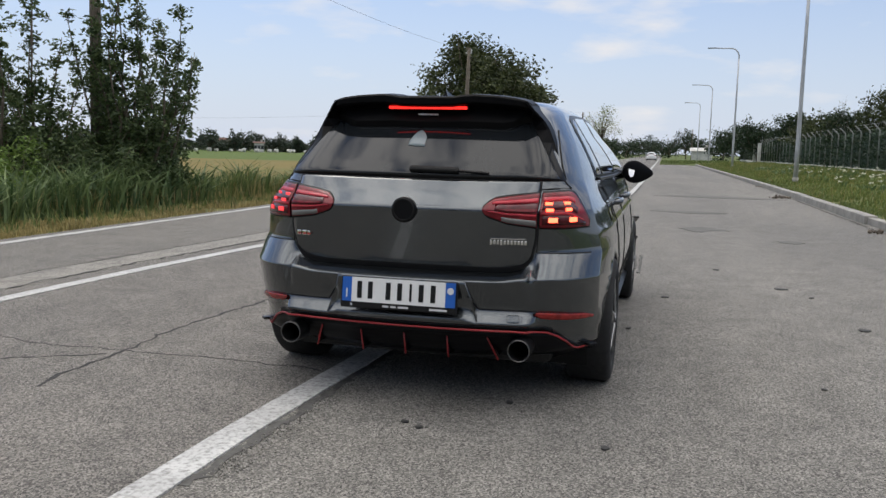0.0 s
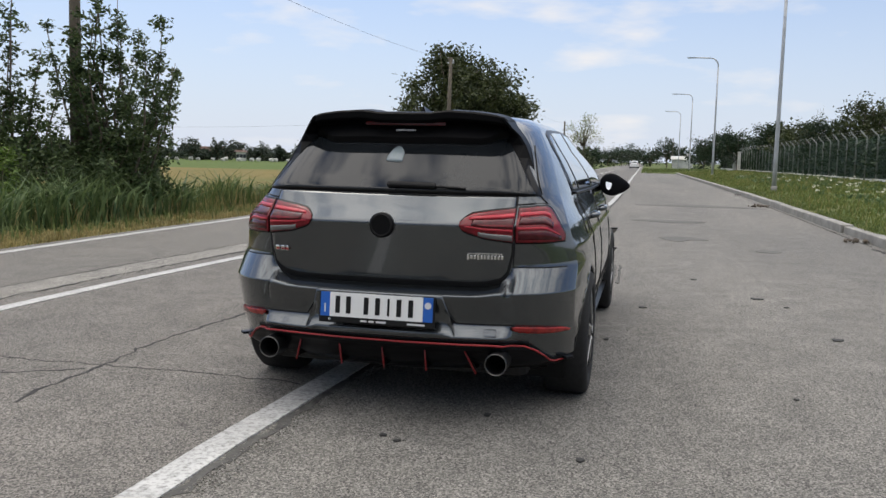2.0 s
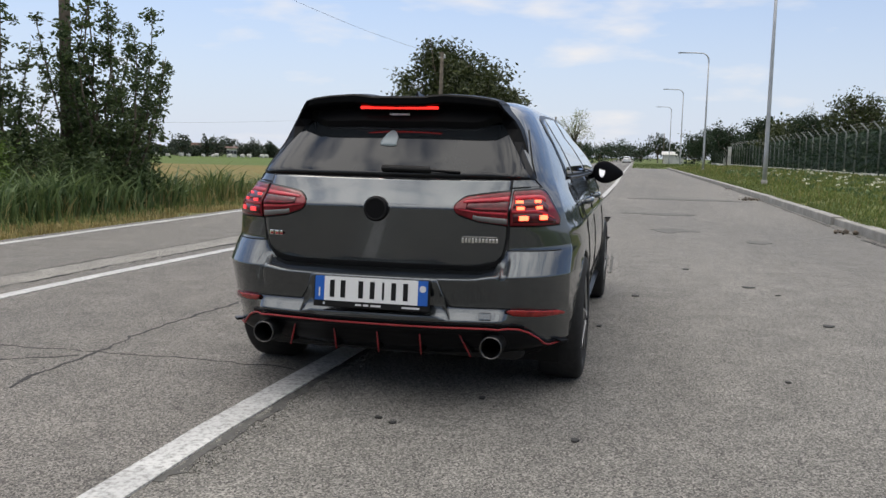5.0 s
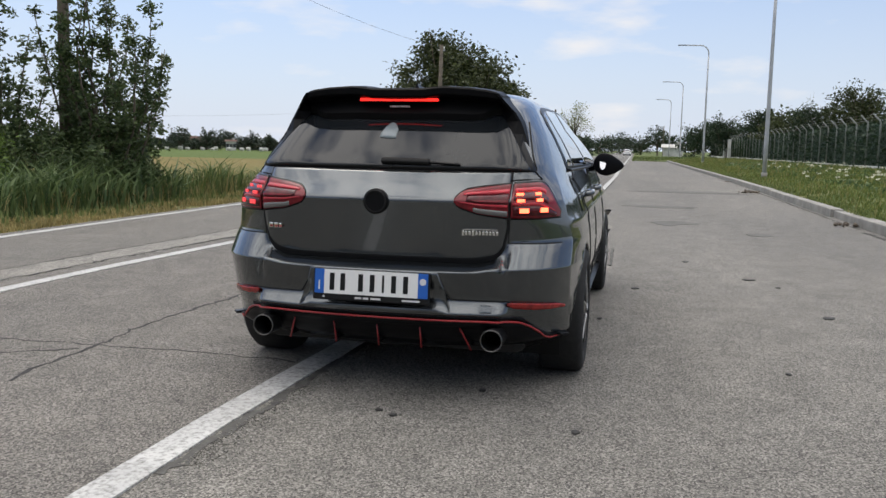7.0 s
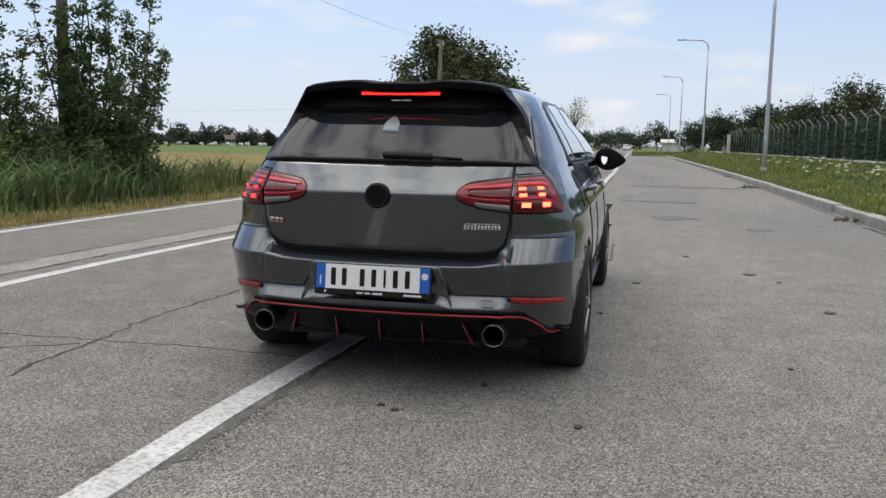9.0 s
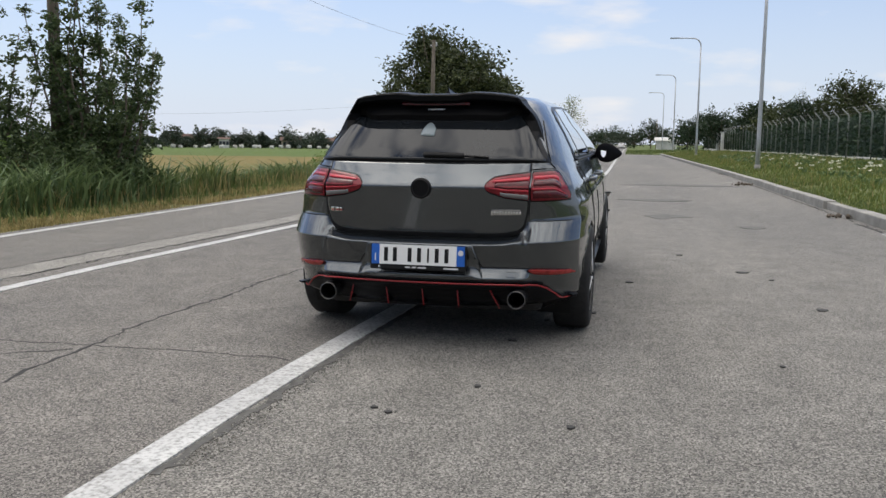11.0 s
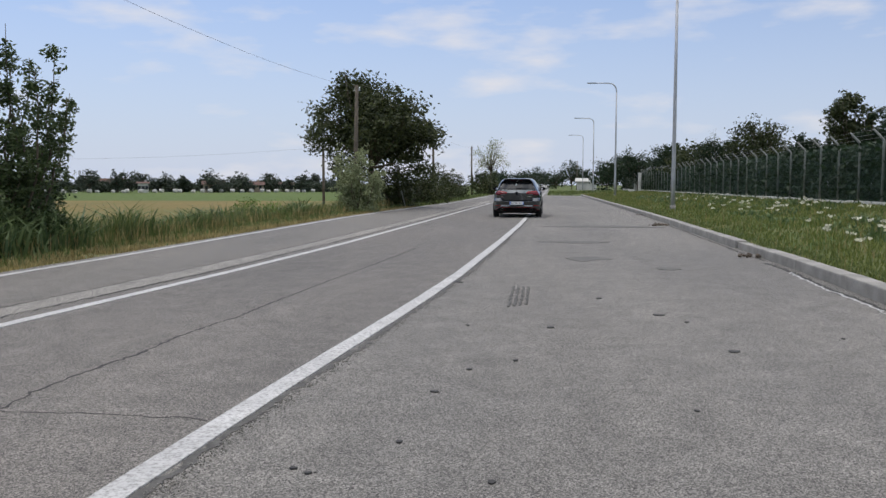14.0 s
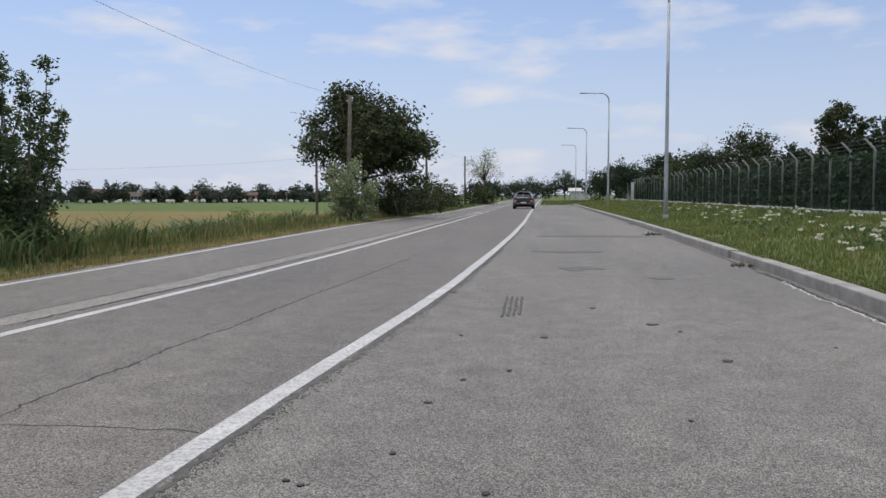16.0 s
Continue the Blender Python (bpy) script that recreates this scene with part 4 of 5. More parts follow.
M_PAINT = paint_material("dark_grey_metallic_paint", (0.076, 0.086, 0.093), 0.92, 0.10)
M_PAINT_WHITE = paint_material("white_car_paint", (0.75, 0.75, 0.74), 0.0, 0.02)
M_GLOSS_BLACK = plain("gloss_black_plastic", (0.005, 0.005, 0.006), 0.3, var=0.1, spec=0.14)
M_BLACK = plain("matt_black_plastic", (0.01, 0.01, 0.01), 0.6, var=0.2, relief=0.0005, spec=0.2)
M_SATIN_BLACK = plain("satin_black_plastic", (0.004, 0.004, 0.0045), 0.42, var=0.1, spec=0.07)
M_GAP = plain("shut_gap", (0.004, 0.004, 0.004), 0.9)
M_TINT = plain("tinted_glass", (0.012, 0.014, 0.016), 0.03, var=0.25, scale=2, spec=0.38)
M_SIDE_GLASS = plain("side_glass", (0.03, 0.034, 0.038), 0.04, var=0.2, coat=1.0)
M_LENS = plain("red_lamp_lens", (0.17, 0.010, 0.016), 0.15, var=0.3, scale=25, spec=0.25, coat=0.12)
M_LENS_BRIGHT = plain("red_light_guide", (0.46, 0.035, 0.05), 0.2, var=0.15, spec=0.25, coat=0.1)
M_LENS_DARK = plain("smoked_lamp_lens", (0.07, 0.006, 0.009), 0.15, var=0.3, scale=30, spec=0.25, coat=0.12)
M_LENS_CLEAR = plain("clear_lamp_lens", (0.13, 0.122, 0.118), 0.15, var=0.2, coat=0.3)
M_REFLECTOR = plain("red_reflector", (0.28, 0.018, 0.015), 0.2, var=0.25, scale=40)
M_RED = plain("red_pinstripe", (0.3, 0.02, 0.022), 0.4, var=0.15)
M_CHROME = plain("chrome", (0.7, 0.7, 0.7), 0.14, 1.0, var=0.05)
M_EXHAUST_IN = plain("sooty_steel", (0.012, 0.011, 0.01), 0.8, var=0.3)
M_RUBBER = plain("tyre_rubber", (0.010, 0.010, 0.010), 0.85, var=0.25, scale=20, relief=0.002)
M_RIM = plain("dark_alloy", (0.03, 0.03, 0.032), 0.3, 0.6)
M_RIM_CUT = plain("machined_alloy", (0.45, 0.45, 0.46), 0.3, 1.0)
M_TIP = plain("burnt_steel", (0.16, 0.155, 0.15), 0.3, 1.0)
M_PLATE = plain("white_plate", (0.72, 0.72, 0.7), 0.35, var=0.04)
M_PLATE_BLUE = plain("blue_plate_band", (0.01, 0.1, 0.42), 0.35, var=0.08)
M_MIRROR = plain("mirror_glass", (0.9, 0.9, 0.9), 0.02, 1.0, var=0.01)
M_STICKER = plain("white_sticker", (0.6, 0.6, 0.6), 0.5)
M_BRAKE = glow_material("lit_brake_led", (1.0, 0.085, 0.04), 7.0)
# same lamp for the left side, its off-axis dimness put into the glow
M_BRAKE_OFF_AXIS = glow_material("off_axis_brake_led", (0.9, 0.06, 0.07), 0.9)
# pale colour for the daylight that shows through the cabin
M_CABIN_LIGHT = plain("pale_cabin_light", (0.22, 0.26, 0.27), 0.15, var=0.15)
M_BRAKE_BAR = glow_material("lit_high_brake_bar", (1.0, 0.02, 0.015), 2.2)

Z0 = (0.17, 0.22, 0.30, 0.365, 0.375, 0.40, 0.408, 0.455, 0.465, 0.50, 0.56, 0.592, 0.60, 0.607, 0.71, 0.718, 0.80, 0.88, 0.90, 0.906, 0.97, 1.03, 1.04, 1.10, 1.2, 1.3, 1.36, 1.385, 1.405, 1.422, 1.435, 1.443)
Y0 = (0.16, 0.14, 0.11, 0.075, 0.03, 0.012, 0.006, 0.050, 0.052, 0.041, 0.019, 0.007, 0.004, 0.004, 0.098, 0.104, 0.0876, 0.0716, 0.0676, 0.072, 0.143, 0.205, 0.213, 0.27, 0.368, 0.466, 0.535, 0.58, 0.68, 0.84, 1.05, 1.3)
YF = (4.16, 4.2, 4.23, 4.245, 4.25, 4.25, 4.25, 4.25, 4.25, 4.25, 4.24, 4.23, 4.23, 4.23, 4.18, 4.17, 4.05, 3.75, 3.65, 3.6, 3.3, 3.08, 3.05, 2.93, 2.74, 2.52, 2.36, 2.28, 2.18, 2.05, 1.9, 1.7)
W0 = (0.80, 0.83, 0.85, 0.862, 0.865, 0.868, 0.868, 0.875, 0.878, 0.882, 0.885, 0.886, 0.886, 0.886, 0.880, 0.879, 0.865, 0.840, 0.832, 0.829, 0.790, 0.768, 0.765, 0.740, 0.692, 0.634, 0.594, 0.568, 0.522, 0.455, 0.37, 0.25)
# half the width at the rear corner, by height
ZC, WC = (0.17, 0.30, 0.70, 0.80, 0.88, 0.96, 1.03, 1.10, 1.20, 1.30, 1.36, 1.405, 1.443), (0.79, 0.838, 0.845, 0.825, 0.803, 0.770, 0.735, 0.712, 0.672, 0.620, 0.582, 0.516, 0.248)


def lid_lo(x):
    """Lower edge of the tailgate."""
    x = abs(x)
    return float(np.interp(x, (0, 0.40, 0.46, 0.515, 0.545, 0.564, 0.574, 0.61), (0.633, 0.633, 0.637, 0.652, 0.678, 0.712, 0.80, 1.09)))


def corner(z):
    """Half width at the rear corner, and how the tail curves forward towards it: amounts and power."""
    k = float(np.interp(z, (0.95, 1.05), (0, 1)))
    return float(np.interp(z, ZC, WC)), 0.12 - 0.05 * k, 0.20 + 0.08 * k, 8 + 6 * k


def rear_y(x, z):
    """How far forward the tail of the car lies at x, z."""
    w, a, b, n = corner(z)
    q = min(1.0, abs(x) / w)
    tuck = 2.2 * max(0.0, 0.275 - z)
    base = float(np.interp(z, Z0, Y0))
    if 0.30 < z < 0.607:
        k = min(1.0, max(0.0, (abs(x) - 0.56) / 0.06))
        base += (float(np.interp(z, (0.30, 0.375, 0.455, 0.607), (0.125, 0.088, 0.054, 0.004))) - base) * k * k * (3 - 2 * k)
    if 0.5 < z < 0.718:
        slope = (lid_lo(abs(x) + 0.01) - lid_lo(abs(x) - 0.01)) / 0.02
        k = min(1.0, max(0.0, 1 + (z - lid_lo(x)) / math.hypot(1, slope) / 0.045))
        base += max(0.0, 0.104 + 0.20 * (0.718 - z) - base) * k * k * (3 - 2 * k)
    return base + a * q * q + b * q ** n + tuck


def side_x(y, z):
    """Half the width of the car at y, z, along its flank."""
    w, (wc, a, b, _) = float(np.interp(z, Z0, W0)), corner(z)
    u = min(1.0, max(0.0, (y - float(np.interp(z, Z0, Y0)) - a - b) / 0.45))
    w = wc + (w - wc) * (1 - (1 - u) ** 2.2)
    if 0.85 < z < 1.25:
        w += 0.035 * math.sin(math.pi * (z - 0.85) / 0.4) * min(1.0, max(0.0, (y - 0.9) / 0.8))
    if y > 2.9:
        w -= 0.042 * ((y - 2.9) / 1.3) ** 2
    return w + 0.006 * math.exp(-((z - 0.80) / 0.015) ** 2)


def flank_x(y, z):
    """Half the width at y, z, round the rear corner too."""
    w = corner(z)[0]
    if y > rear_y(w, z):
        return side_x(y, z)
    lo, hi = 0.3 * w, w
    for _ in range(24):
        m = (lo + hi) / 2
        lo, hi = (m, hi) if rear_y(m, z) < y else (lo, m)
    return lo


WHEELS = (0.83, 3.42)
ARCH_R, WHEEL_Z, WHEEL_R = 0.352, 0.315, 0.318


def car_shell(material, parent):
    """The painted body: level outlines lofted from sill to roof, with open wheel arches."""
    levels = sorted(set([round(float(z), 4) for z in Z0] + [round(float(v), 4) for v in np.linspace(0.17, 1.03, 36)] + [0.585, 0.595, 0.615, 0.622, 0.628, 0.633, 0.638, 0.648, 0.658] + [1.07, 1.15, 1.25, 1.33]))
    qs = [0, 0.12, 0.24, 0.36, 0.44, 0.50, 0.54, 0.57, 0.60, 0.62, 0.64, 0.66, 0.68, 0.70, 0.72, 0.75, 0.79, 0.84, 0.88, 0.915, 0.945, 0.968, 0.985, 0.995, 1.0]
    verts, ring = [], 0
    for z in levels:
        w, yf = corner(z)[0], float(np.interp(z, Z0, YF))
        half = [(q * w, rear_y(q * w, z)) for q in qs]
        ya = rear_y(w, z) + 0.012
        yb = yf - 0.55
        for j in range(64):
            y = ya + (yb - ya) * j / 63
            half.append((side_x(y, z), y))
        xe = side_x(yb, z)
        for q in reversed([0, 0.2, 0.4, 0.6, 0.75, 0.86, 0.93, 0.97]):
            half.append((q * xe, yf - 0.25 * q * q - 0.3 * q ** 8))
        loop = half + [(-x, y) for x, y in half[-2:0:-1]]
        ring = len(loop)
        verts += [(x, y, z) for x, y in loop]
    faces = []
    for j in range(len(levels) - 1):
        for i in range(ring):
            a, b = j * ring + i, j * ring + (i + 1) % ring
            f = (a, b, b + ring, a + ring)
            c = np.mean([verts[k] for k in f], axis=0)
            if abs(c[0]) > 0.6 and any(math.hypot(c[1] - wy, c[2] - WHEEL_Z) < ARCH_R for wy in WHEELS):
                continue
            faces.append(f)
    moved = [list(v) for v in verts]
    for v in moved:
        for wy in WHEELS:
            d = math.hypot(v[1] - wy, v[2] - WHEEL_Z)
            if abs(v[0]) > 0.6 and ARCH_R - 0.04 < d < ARCH_R + 0.035:
                v[1], v[2] = wy + (v[1] - wy) * ARCH_R / d, WHEEL_Z + (v[2] - WHEEL_Z) * ARCH_R / d
                v[0] = math.copysign(flank_x(v[1], v[2]), v[0])
    top = (len(levels) - 1) * ring
    faces.append(tuple(top + i for i in range(ring)))
    ob = mesh_object("body", moved, faces, material, parent, True)
    ob.data.materials.append(M_BLACK)
    ob.data.polygons.foreach_set("material_index", [1 if max(moved[i][2] for i in f) < 0.262 else 0 for f in faces])
    return ob


def rear_patch(name, xs, lo, hi, material, parent, off=0.004, rows=8, label="", deep=0.02, tilt=0.0):
    """A panel that follows the tail of the car between two curves, standing proud of it."""
    verts, faces, n = [], [], len(xs)
    for back in (0, 1):
        for j in range(rows + 1):
            for x in xs:
                z = lo(x) + (hi(x) - lo(x)) * j / rows
                verts.append((x, rear_y(x, z) - off - tilt * j / rows + back * deep, z))
    m = (rows + 1) * n
    for j in range(rows):
        for i in range(n - 1):
            a = j * n + i
            faces.append((a, a + 1, a + n + 1, a + n))
    edge = [i for i in range(n)] + [j * n + n - 1 for j in range(1, rows + 1)] + [rows * n + i for i in range(n - 2, -1, -1)] + [j * n for j in range(rows - 1, 0, -1)]
    for a, b in zip(edge, edge[1:] + edge[:1]):
        faces.append((b, a, a + m, b + m))
    ob = mesh_object(name, verts, faces, material, parent, False, label)
    for p in ob.data.polygons:
        p.use_smooth = p.index < rows * (n - 1)
    return ob


def side_patch(name, ys, lo, hi, material, parent, sign, off=0.004, rows=6, label="", deep=0.02):
    verts, faces, n = [], [], len(ys)
    for back in (0, 1):
        for j in range(rows + 1):
            for y in ys:
                z = lo(y) + (hi(y) - lo(y)) * j / rows
                verts.append((sign * (side_x(y, z) + off - back * deep), y, z))
    m = (rows + 1) * n
    for j in range(rows):
        for i in range(n - 1):
            a = j * n + i
            faces.append((a, a + 1, a + n + 1, a + n) if sign > 0 else (a, a + n, a + n + 1, a + 1))
    edge = [i for i in range(n)] + [j * n + n - 1 for j in range(1, rows + 1)] + [rows * n + i for i in range(n - 2, -1, -1)] + [j * n for j in range(rows - 1, 0, -1)]
    for a, b in zip(edge, edge[1:] + edge[:1]):
        faces.append((b, a, a + m, b + m))
    ob = mesh_object(name, verts, faces, material, parent, False, label)
    for p in ob.data.polygons:
        p.use_smooth = p.index < rows * (n - 1)
    return ob


def curve(*pts):
    xs, zs = [p[0] for p in pts], [p[1] for p in pts]
    return lambda x: float(np.interp(x, xs, zs))


def surface_line(name, pts, width, material, parent, off=0.006):
    """A narrow strip lying on the tail, along points (x, z)."""
    bm = bmesh.new()
    path = []
    for a, b in zip(pts, pts[1:]):
        n = max(1, int(math.dist(a, b) / 0.03))
        path += [(a[0] + (b[0] - a[0]) * k / n, a[1] + (b[1] - a[1]) * k / n) for k in range(n)]
    path.append(pts[-1])
    add_tube(bm, [(x, rear_y(x, z) - off, z) for x, z in path], width / 2, 5)
    return part(name, bm, material, parent)


def side_line(name, pts, width, material, parent, sign, off=0.001):
    path = []
    for a, b in zip(pts, pts[1:]):
        n = max(1, int(math.dist(a, b) / 0.04))
        path += [(a[0] + (b[0] - a[0]) * k / n, a[1] + (b[1] - a[1]) * k / n) for k in range(n)]
    path.append(pts[-1])
    return part(name, tube([(sign * (side_x(y, z) + off), y, z) for y, z in path], width / 2, 4), material, parent)


def span(a, b, n):
    return [a + (b - a) * k / (n - 1) for k in range(n)]


def wheel(parent, x, y, steer=0.0):
    """Tyre and five-spoke alloy rim; the axle along x."""
    hub = empty("wheel")
    hub.parent = parent
    sgn = 1 if x > 0 else -1
    prof = [(-0.105, 0.225), (-0.112, 0.27), (-0.104, 0.302), (-0.085, WHEEL_R), (0.085, WHEEL_R), (0.104, 0.302), (0.112, 0.27), (0.105, 0.225)]
    bm, n = bmesh.new(), 48
    rings = [[bm.verts.new((px, pr * math.cos(2 * math.pi * k / n), pr * math.sin(2 * math.pi * k / n))) for px, pr in prof] for k in range(n)]
    for k in range(n):
        for j in range(len(prof)):
            bm.faces.new((rings[k][j], rings[(k + 1) % n][j], rings[(k + 1) % n][(j + 1) % len(prof)], rings[k][(j + 1) % len(prof)]))
    part("tyre", bm, M_RUBBER, hub, smooth=True)
    rim = part("rim", add_tube(bmesh.new(), [(-0.1, 0, 0), (0.1, 0, 0)], 0.232, 40, False), M_RIM, hub, smooth=True)
    bm = bmesh.new()
    add_tube(bm, [(sgn * 0.02, 0, 0), (sgn * 0.03, 0, 0)], 0.225, 36)
    part("brake_disc", bm, M_RIM, rim)
    bm = add_tube(bmesh.new(), [(sgn * 0.06, 0, 0), (sgn * 0.1, 0, 0)], [0.05, 0.04], 16)
    part("hub_cap", bm, M_RIM, rim)
    for k in range(5):
        bm = box((0.03, 0.05, 0.2), pose(sgn * 0.088, 0, 0.13, 0, sgn * -4, 0), 0.008)
        bmesh.ops.rotate(bm, verts=bm.verts, matrix=Matrix.Rotation(2 * math.pi * k / 5, 3, "X"))
        part("spoke", bm, M_RIM, rim)
        bm = box((0.008, 0.014, 0.2), pose(sgn * 0.105, 0.018, 0.13, 0, sgn * -4, 0), 0.003)
        bmesh.ops.rotate(bm, verts=bm.verts, matrix=Matrix.Rotation(2 * math.pi * k / 5, 3, "X"))
        part("spoke_edge", bm, M_RIM_CUT, rim)
    hub.matrix_local = pose(x, y, WHEEL_Z)
    return hub


def arch_parts(car):
    for sgn in (-1, 1):
        for wy in WHEELS:
            pts = [(sgn * (flank_x(wy + ARCH_R * math.cos(a), WHEEL_Z + ARCH_R * math.sin(a)) - 0.006), wy + ARCH_R * math.cos(a), WHEEL_Z + ARCH_R * math.sin(a)) for a in np.linspace(-0.1, math.pi + 0.12, 40)]
            part("arch_lip", tube(pts, 0.008, 6), M_PAINT, car)
            bm, ring = bmesh.new(), []
            for a in np.linspace(-0.5, math.pi + 0.5, 30):
                ring.append([bm.verts.new((sgn * x, wy + (ARCH_R + 0.01) * math.cos(a), WHEEL_Z + (ARCH_R + 0.01) * math.sin(a))) for x in (0.5, 0.79)])
            for a, b in zip(ring, ring[1:]):
                bm.faces.new((a[0], a[1], b[1], b[0]))
            part("wheel_liner", bm, M_BLACK, car)


def grey_hatchback():
    car = tagged(empty("car"), "dark grey metallic five-door hatchback with black roof spoiler", "car")
    car_shell(M_PAINT, car)
    part("underbody", box((1.5, 3.3, 0.1), Matrix.Translation((0, 2.45, 0.19)), 0.03), M_BLACK, car)
    # added box that closes the tail underneath and darkens the road there
    part("rear_shade_box", box((1.3, 0.62, 0.14), Matrix.Translation((0, 0.60, 0.25)), 0.05), M_EXHAUST_IN, car)
    arch_parts(car)

    # tailgate, its shut line, glass
    rear_patch("shut_line", span(-0.581, 0.581, 61), lambda x: lid_lo(x * 0.985) - 0.010, lambda x: 1.028, M_GAP, car, 0.003, 10)
    lid = rear_patch("tailgate", span(-0.572, 0.572, 61), lid_lo, lambda x: 1.024, M_PAINT, car, 0.009, 40, "grey tailgate with a crisp crease", 0.012)
    for sgn in (-1, 1):
        surface_line("lamp_gap", [(sgn * 0.578, 0.99), (sgn * 0.64, 0.995), (sgn * 0.70, 0.995), (sgn * 0.684, 1.01), (sgn * 0.668, 1.03)], 0.007, M_GAP, car, 0.001)
    edge = curve((0.49, 1.292), (0.54, 1.22), (0.577, 1.16), (0.61, 1.10), (0.646, 1.04))
    brow = curve((0, 1.258), (0.18, 1.262), (0.37, 1.258), (0.41, 1.268), (0.445, 1.286), (0.48, 1.292), (0.52, 1.288))
    rear_patch("window_surround", span(-0.672, 0.672, 61), lambda x: 1.029, lambda x: max(1.034, min(1.36, edge(abs(x) - 0.026) + 3.0 * max(0, 0.52 - abs(x)))), M_GLOSS_BLACK, car, 0.006, 12, "gloss black window surround")
    rear_patch("rear_window", span(-0.648, 0.648, 81), lambda x: 1.038, lambda x: max(1.042, min(edge(abs(x)), brow(abs(x)) + 0.01)), M_TINT, car, 0.010, 16, "dark tinted rear window")
    # painted patch of daylight, as if seen through to the windscreen
    rear_patch("window_light_patch", span(-0.072, 0.008, 9), lambda x: 1.168 + 0.3 * abs(x + 0.02) ** 1.3, lambda x: 1.246 - 26 * (x + 0.028) ** 2, M_CABIN_LIGHT, car, 0.0125, 4, "pale grey patch painted for daylight seen through the rear window", 0.002)

    # roof spoiler: a shaped blade over a black fairing, with fins down both sides of the glass
    bm, st = bmesh.new(), []
    crest = curve((0, 1.4045), (0.13, 1.405), (0.165, 1.411), (0.22, 1.416), (0.34, 1.410), (0.43, 1.399), (0.475, 1.388), (0.492, 1.374))
    for x in span(-0.492, 0.492, 61):
        q = abs(x) / 0.492
        zt, yt = crest(abs(x)), 0.362 + 0.04 * q * q + 0.03 * q ** 20
        zl = brow(abs(x))
        th = 1 - 0.25 * q ** 6
        st.append([bm.verts.new(p) for p in ((x, rear_y(x, zl) - 0.013, zl), (x, rear_y(x, zl) - 0.02, zl + 0.03), (x, yt + 0.075, zt - 0.062 * th), (x, yt + 0.012, zt - 0.044 * th), (x, yt + 0.002, zt - 0.036 * th), (x, yt, zt - 0.008), (x, yt + 0.008, zt), (x, yt + 0.16, zt + 0.012), (x, yt + 0.40, min(zt + 0.016, 1.412) - 0.02 * q), (x, yt + 0.40, 1.27))])
    for a, b in zip(st, st[1:]):
        for k in range(10):
            bm.faces.new((a[k], b[k], b[(k + 1) % 10], a[(k + 1) % 10]))
    bm.faces.new(st[0]), bm.faces.new(st[-1][::-1])
    spoiler = part("roof_spoiler", bm, M_SATIN_BLACK, car, "gloss black roof spoiler")
    for sgn in (-1, 1):
        bm, rows = bmesh.new(), []
        for z, xo, yo, xi in ((1.030, 0.664, 0.335, 0.650), (1.08, 0.647, 0.378, 0.620), (1.14, 0.626, 0.424, 0.587), (1.20, 0.602, 0.452, 0.551), (1.26, 0.576, 0.466, 0.508), (1.30, 0.551, 0.460, 0.48), (1.34, 0.514, 0.424, 0.46), (1.366, 0.493, 0.408, 0.45), (1.385, 0.478, 0.404, 0.44)):
            yb = max(yo + 0.05, rear_y(min(xo, 0.58), z) + 0.012)
            rows.append([bm.verts.new((sgn * xi, min(rear_y(xi, z) - 0.013, yb - 0.01), z)), bm.verts.new((sgn * (xo - 0.012), yo, z)), bm.verts.new((sgn * xo, yo + 0.008, z)), bm.verts.new((sgn * (xo + 0.008), yb, z)), bm.verts.new((sgn * (xi - 0.02), yb, z))])
        for a, b in zip(rows, rows[1:]):
            for k in range(5):
                bm.faces.new((a[k], b[k], b[(k + 1) % 5], a[(k + 1) % 5]))
        bm.faces.new(rows[0]), bm.faces.new(rows[-1][::-1])
        part("side_fin", bm, M_SATIN_BLACK, spoiler)
        surface_line("fin_gap", [(sgn * 0.672, 1.035), (sgn * 0.648, 1.10), (sgn * 0.624, 1.18), (sgn * 0.60, 1.26)], 0.008, M_GAP, spoiler, 0.0)
    part("brake_bar", box((0.40, 0.012, 0.018), Matrix.Translation((0, 0.405, 1.353)), 0.004), M_LENS_DARK, spoiler, "smoked high brake light")
    for k in range(9):
        part("sticker_bar", box((0.009 if k % 4 else 0.005, 0.002, 0.008), Matrix.Translation((-0.045 + 0.0115 * k, 0.411, 1.322))), M_STICKER, spoiler)

    # wiper
    wiper = part("wiper", box((0.235, 0.03, 0.026), pose(0.09, rear_y(0.1, 1.066) - 0.028, 1.066, 40, 1.0, 0), 0.011), M_BLACK, car, "black rear wiper")
    part("wiper_arm", box((0.15, 0.012, 0.012), pose(0.27, rear_y(0.27, 1.06) - 0.026, 1.059, 35, 3, 4), 0.004), M_GLOSS_BLACK, wiper)

    # emblem and badges, as plain shapes
    ye = rear_y(0, 0.89) - 0.009
    emblem = part("emblem", tube([(0, ye + 0.01, 0.89), (0, ye - 0.012, 0.89), (0, ye - 0.016, 0.89)], [0.057, 0.057, 0.050], 32), M_GLOSS_BLACK, lid, "round gloss black emblem")
    bm = bmesh.new()
    add_tube(bm, [(0.047 * math.cos(a), ye - 0.017, 0.89 + 0.047 * math.sin(a)) for a in np.linspace(0, 2 * math.pi, 33)], 0.004, 6, False)
    part("emblem_ring", bm, M_BLACK, emblem)
    for k, x in enumerate((-0.540, -0.511, -0.487)):
        part("badge_bar", box((0.024 if k < 2 else 0.016, 0.008, 0.024), pose(x, rear_y(x, 0.757) - 0.012, 0.757, 0, 0, -14), 0.004), M_CHROME, lid, "small chrome badge")
